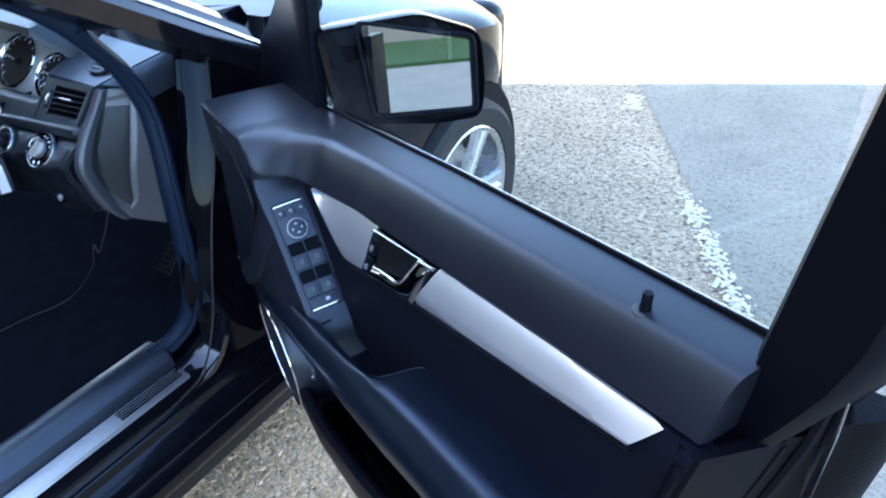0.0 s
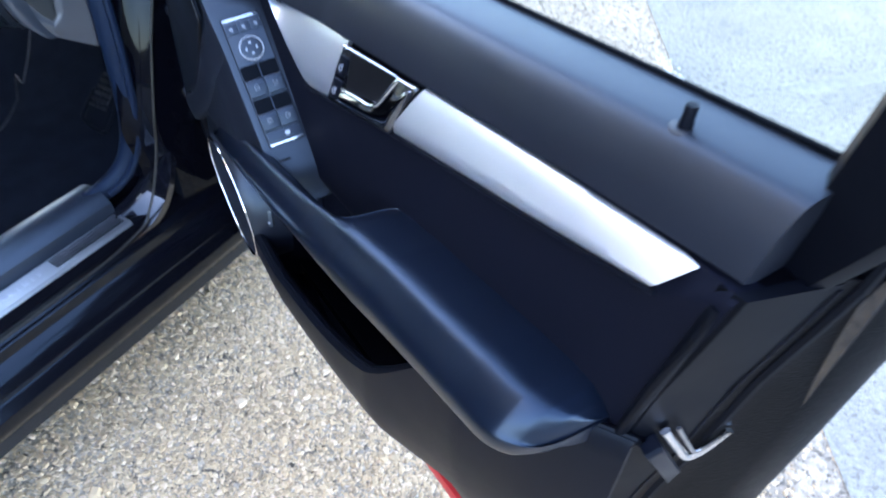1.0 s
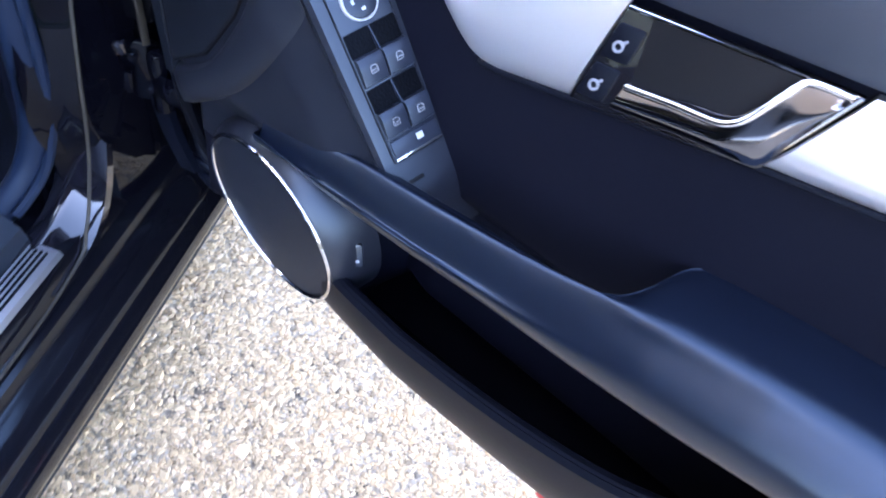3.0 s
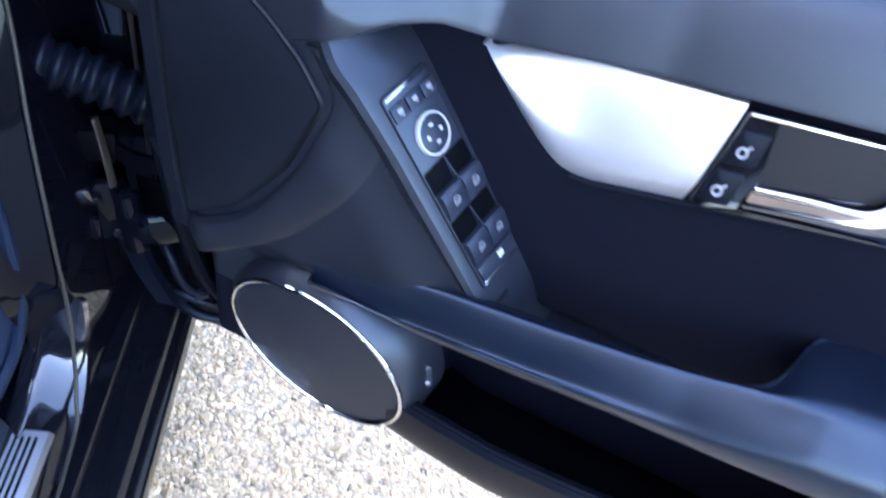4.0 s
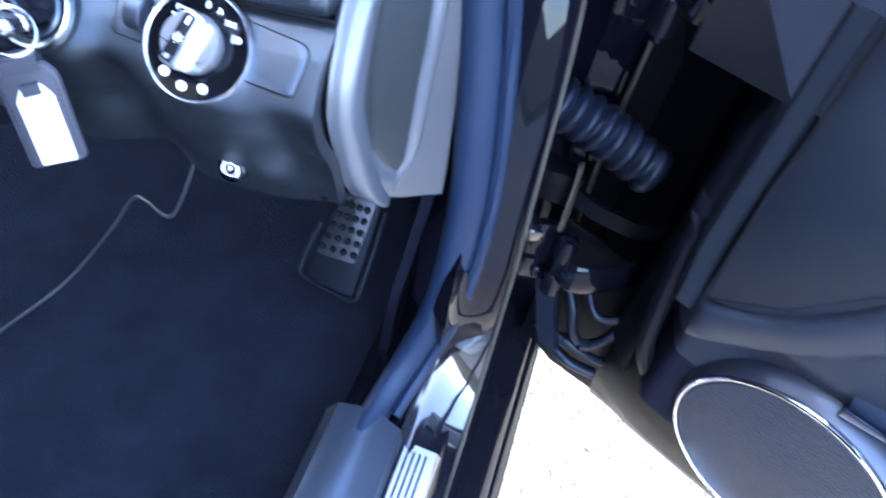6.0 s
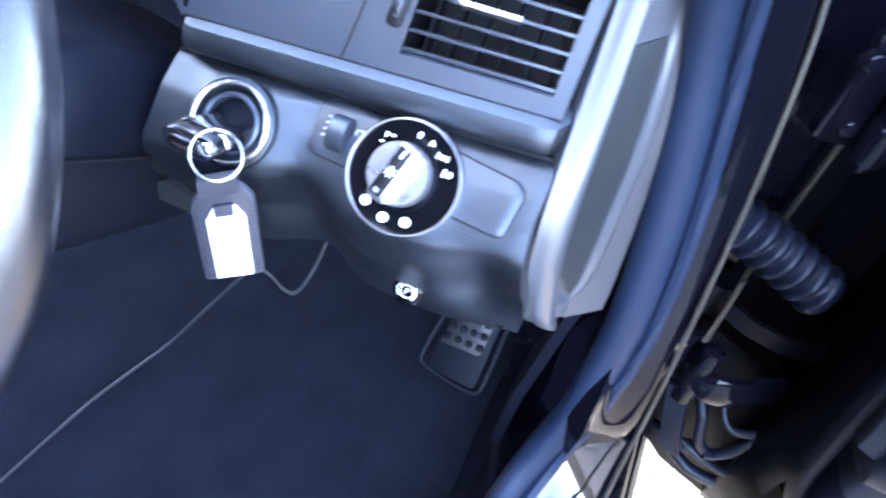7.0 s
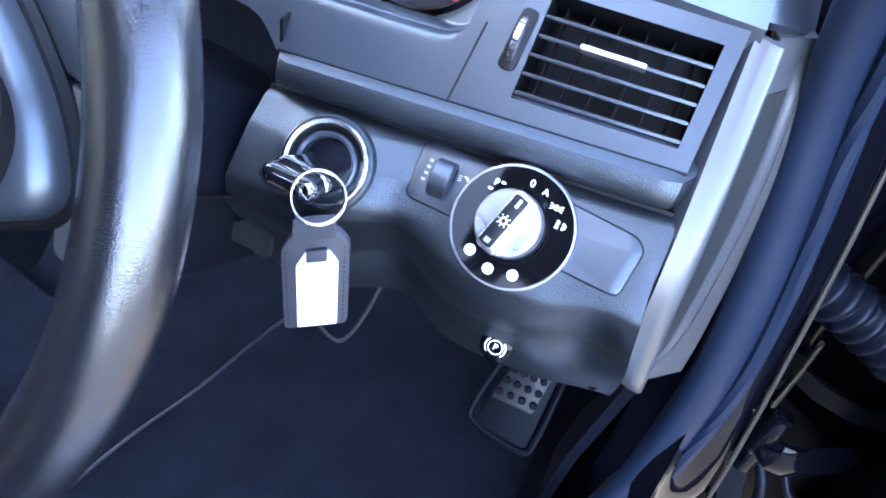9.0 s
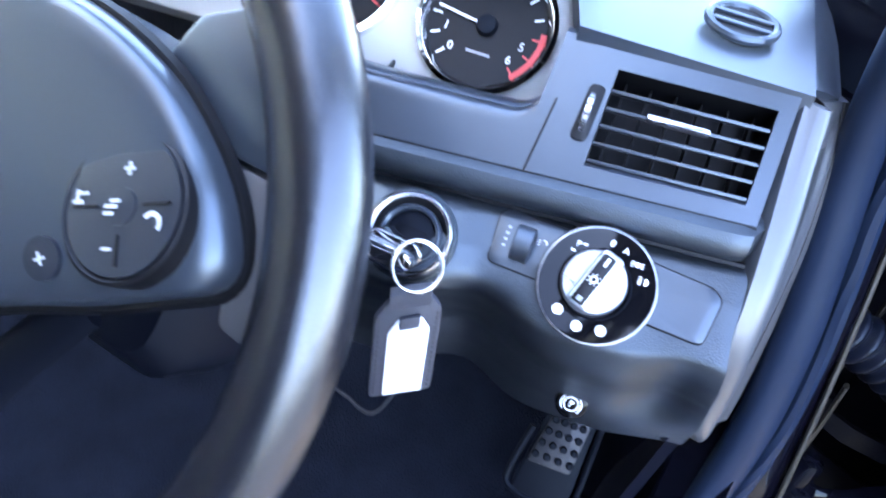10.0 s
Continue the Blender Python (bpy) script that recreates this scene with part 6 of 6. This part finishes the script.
part("enamel_plate", slab(round_poly([(-fw * 0.56, -fh * 0.94), (fw * 0.68, -fh * 0.94), (fw * 0.68, fh * 0.46), (fw * 0.40, fh * 0.72), (-fw * 0.28, fh * 0.72), (-fw * 0.56, fh * 0.46)], 0.0015), 0.0014, FB @ pose(0, 0, 0.001), 0.0004), PLATE, fob, "blank white enamel plate")
part("plate_loop", box((fw * 0.62, fh * 0.24, 0.003), FB @ pose(fw * 0.06, fh * 0.66, 0.0024), 0.001), FOBL, fob)
for s_ in (-1, 1):
    for k in range(16):
        part("stitch", box((0.0006, 0.0017, 0.0003), FB @ pose(fw * 0.86 * s_, -fh * 0.86 + fh * 1.6 * k / 15, 0.0011)), DIAL, fob)

# ---- steering wheel ----
WN = V(-0.171, -0.846, 0.505).normalized()
WX = V(0.980, -0.198, 0).normalized()
wheel_m = axes((-0.4787, -0.1253, 0.8303), WX, WN.cross(WX), WN)
stw = major("steering_wheel", tube([V(0.1846 * math.cos(a * 0.0654), 0.1846 * math.sin(a * 0.0654), 0.0) for a in range(96)], 0.0181, 24, loop=True, flat=0.97), WHEELHIDE, wheel_m, "steering wheel wrapped in grained dark leather")
pad = round_poly([(-0.13, 0.05), (-0.06, 0.105), (0.070, 0.098), (0.110, 0.086), (0.1415, 0.063), (0.159, 0.030), (0.104, -0.004), (0.076, -0.018), (0.0, -0.060), (-0.11, -0.03)], 0.02, 6)
pc = sum((Vector(p) for p in pad), Vector((0, 0))) / len(pad)
rings = []
for k, z in ((0.99, -0.030), (1.0, 0.006), (0.992, 0.011), (0.975, 0.0150), (0.95, 0.0172), (0.90, 0.0184), (0.80, 0.0190), (0.6, 0.0194), (0.35, 0.0196), (0.05, 0.0197)):
    rings.append([V(pc.x + (p[0] - pc.x) * k, pc.y + (p[1] - pc.y) * k, z - 1.2 * max(0.0, p[0] * k - 0.125) ** 1.6) for p in pad])
part("hub_pad", loft(rings), HUBP, stw, "smooth grey airbag cover with control buttons", 60)
part("hub_gap", tube([V(pc.x + (p[0] - pc.x) * 1.004, pc.y + (p[1] - pc.y) * 1.004, 0.004 - 1.2 * max(0.0, p[0] - 0.125) ** 1.6) for p in pad], 0.0034, 6, loop=True), DIAL, stw, "dark gap round the airbag cover")
part("spoke", slab(round_poly([(0.124, 0.0685), (0.146, 0.030), (0.152, 0.012), (0.170, 0.010), (0.170, 0.030), (0.160, 0.0690)], 0.003), 0.016, pose(0, 0, -0.0150), 0.002), GREYP, stw, "pale grey wheel spoke")
part("spoke", slab(round_poly([(0.090, 0.094), (0.124, 0.0705), (0.160, 0.0710), (0.144, 0.098), (0.122, 0.124), (0.098, 0.112)], 0.003), 0.016, pose(0, 0, -0.0140), 0.002), HUBP, stw, "smooth upper part of the spoke")
part("lower_spoke", tube(smooth_path([V(0.075, -0.020, -0.02), V(0.045, -0.075, -0.015), V(0.035, -0.13, -0.008), V(0.03, -0.18, 0.0)], 6), lambda t: 0.012 + 0.003 * t, 12, flat=0.4, up=(0, 0, 1)), HARD, stw, "lower wheel spoke")
bn = V(-0.08, 0.17, 1).normalized()
bx = (V(1, 0, 0) - bn * bn.x).normalized()
BC = axes((0.1135, 0.0410, 0.0208), bx, bn.cross(bx), bn)
part("button_ring", lathe([(0.0275, -0.01), (0.0275, 0.0012), (0.0262, 0.0020), (0.0247, 0.0)], BC, 44, cap=False), DIAL, stw)
part("button_disc", lathe([(0.0248, -0.01), (0.0245, 0.0015), (0.0160, 0.0022), (0.0004, 0.0024)], BC, 44), DOORSOFT, stw, "round control button")
part("button_centre", lathe([(0.0070, 0.0), (0.0068, 0.0028), (0.0004, 0.0032)], BC, 24), DOORSOFT, stw)
for a in (28, -62, 205):
    part("button_gap", box((0.011, 0.0011, 0.0006), BC @ pose(0.0155 * math.cos(radians(a)), 0.0155 * math.sin(radians(a)), 0.0024, 0, 0, a)), DIAL, stw)
for x, y, a, b in ((-0.0038, 0.0130, 0.0046, 0.0012), (-0.0038, 0.0130, 0.0012, 0.0046), (0.0030, -0.0150, 0.0040, 0.0011), (-0.0026, -0.0015, 0.0052, 0.0014), (-0.0020, 0.0010, 0.0040, 0.0012), (-0.0022, -0.0040, 0.0040, 0.0012), (-0.0180, -0.0065, 0.0044, 0.0013), (-0.0175, -0.0028, 0.0040, 0.0011), (-0.0195, -0.0046, 0.0012, 0.0040)):
    part("button_mark", box((a, b, 0.0004), BC @ pose(x, y, 0.0038 if abs(x) < 0.003 and abs(y) < 0.01 else 0.0026, 0, 0, 25)), MARK, stw)
part("phone_symbol", loft([[BC @ V(0.0155 + r * math.cos(a), 0.0005 + r * math.sin(a), 0.0027) for r in (0.0026, 0.0044)] for a in [radians(-10 + 20 * i) for i in range(10)]], closed=False), MARK, stw)
SB = pose(0.086, 0.008, 0.0200, 0, 3, 0)
part("small_button", lathe([(0.0085, -0.006), (0.0083, 0.0015), (0.0004, 0.002)], SB, 28), DOORSOFT, stw)
for a in (40, -50):
    part("button_mark", box((0.0050, 0.0010, 0.0003), SB @ pose(0, 0, 0.0022, 0, 0, a)), MARK, stw)
rows = []
for z, a, b in ((-0.26, 0.080, 0.050), (-0.12, 0.092, 0.056), (-0.075, 0.090, 0.054), (-0.060, 0.080, 0.044)):
    rows.append([V(p.x, p.y, z) for p in round_poly([(-a, -b * 1.25), (a, -b * 1.25), (a * 1.05, 0.0), (a * 0.8, b), (-a * 0.8, b), (-a * 1.05, 0.0)], 0.02, 4)])
part("column_shroud", loft(rows), HARD, stw, "black steering column shroud")
part("shroud_seam", box((0.195, 0.0014, 0.15), pose(0, 0.0, -0.165)), DIAL, stw)
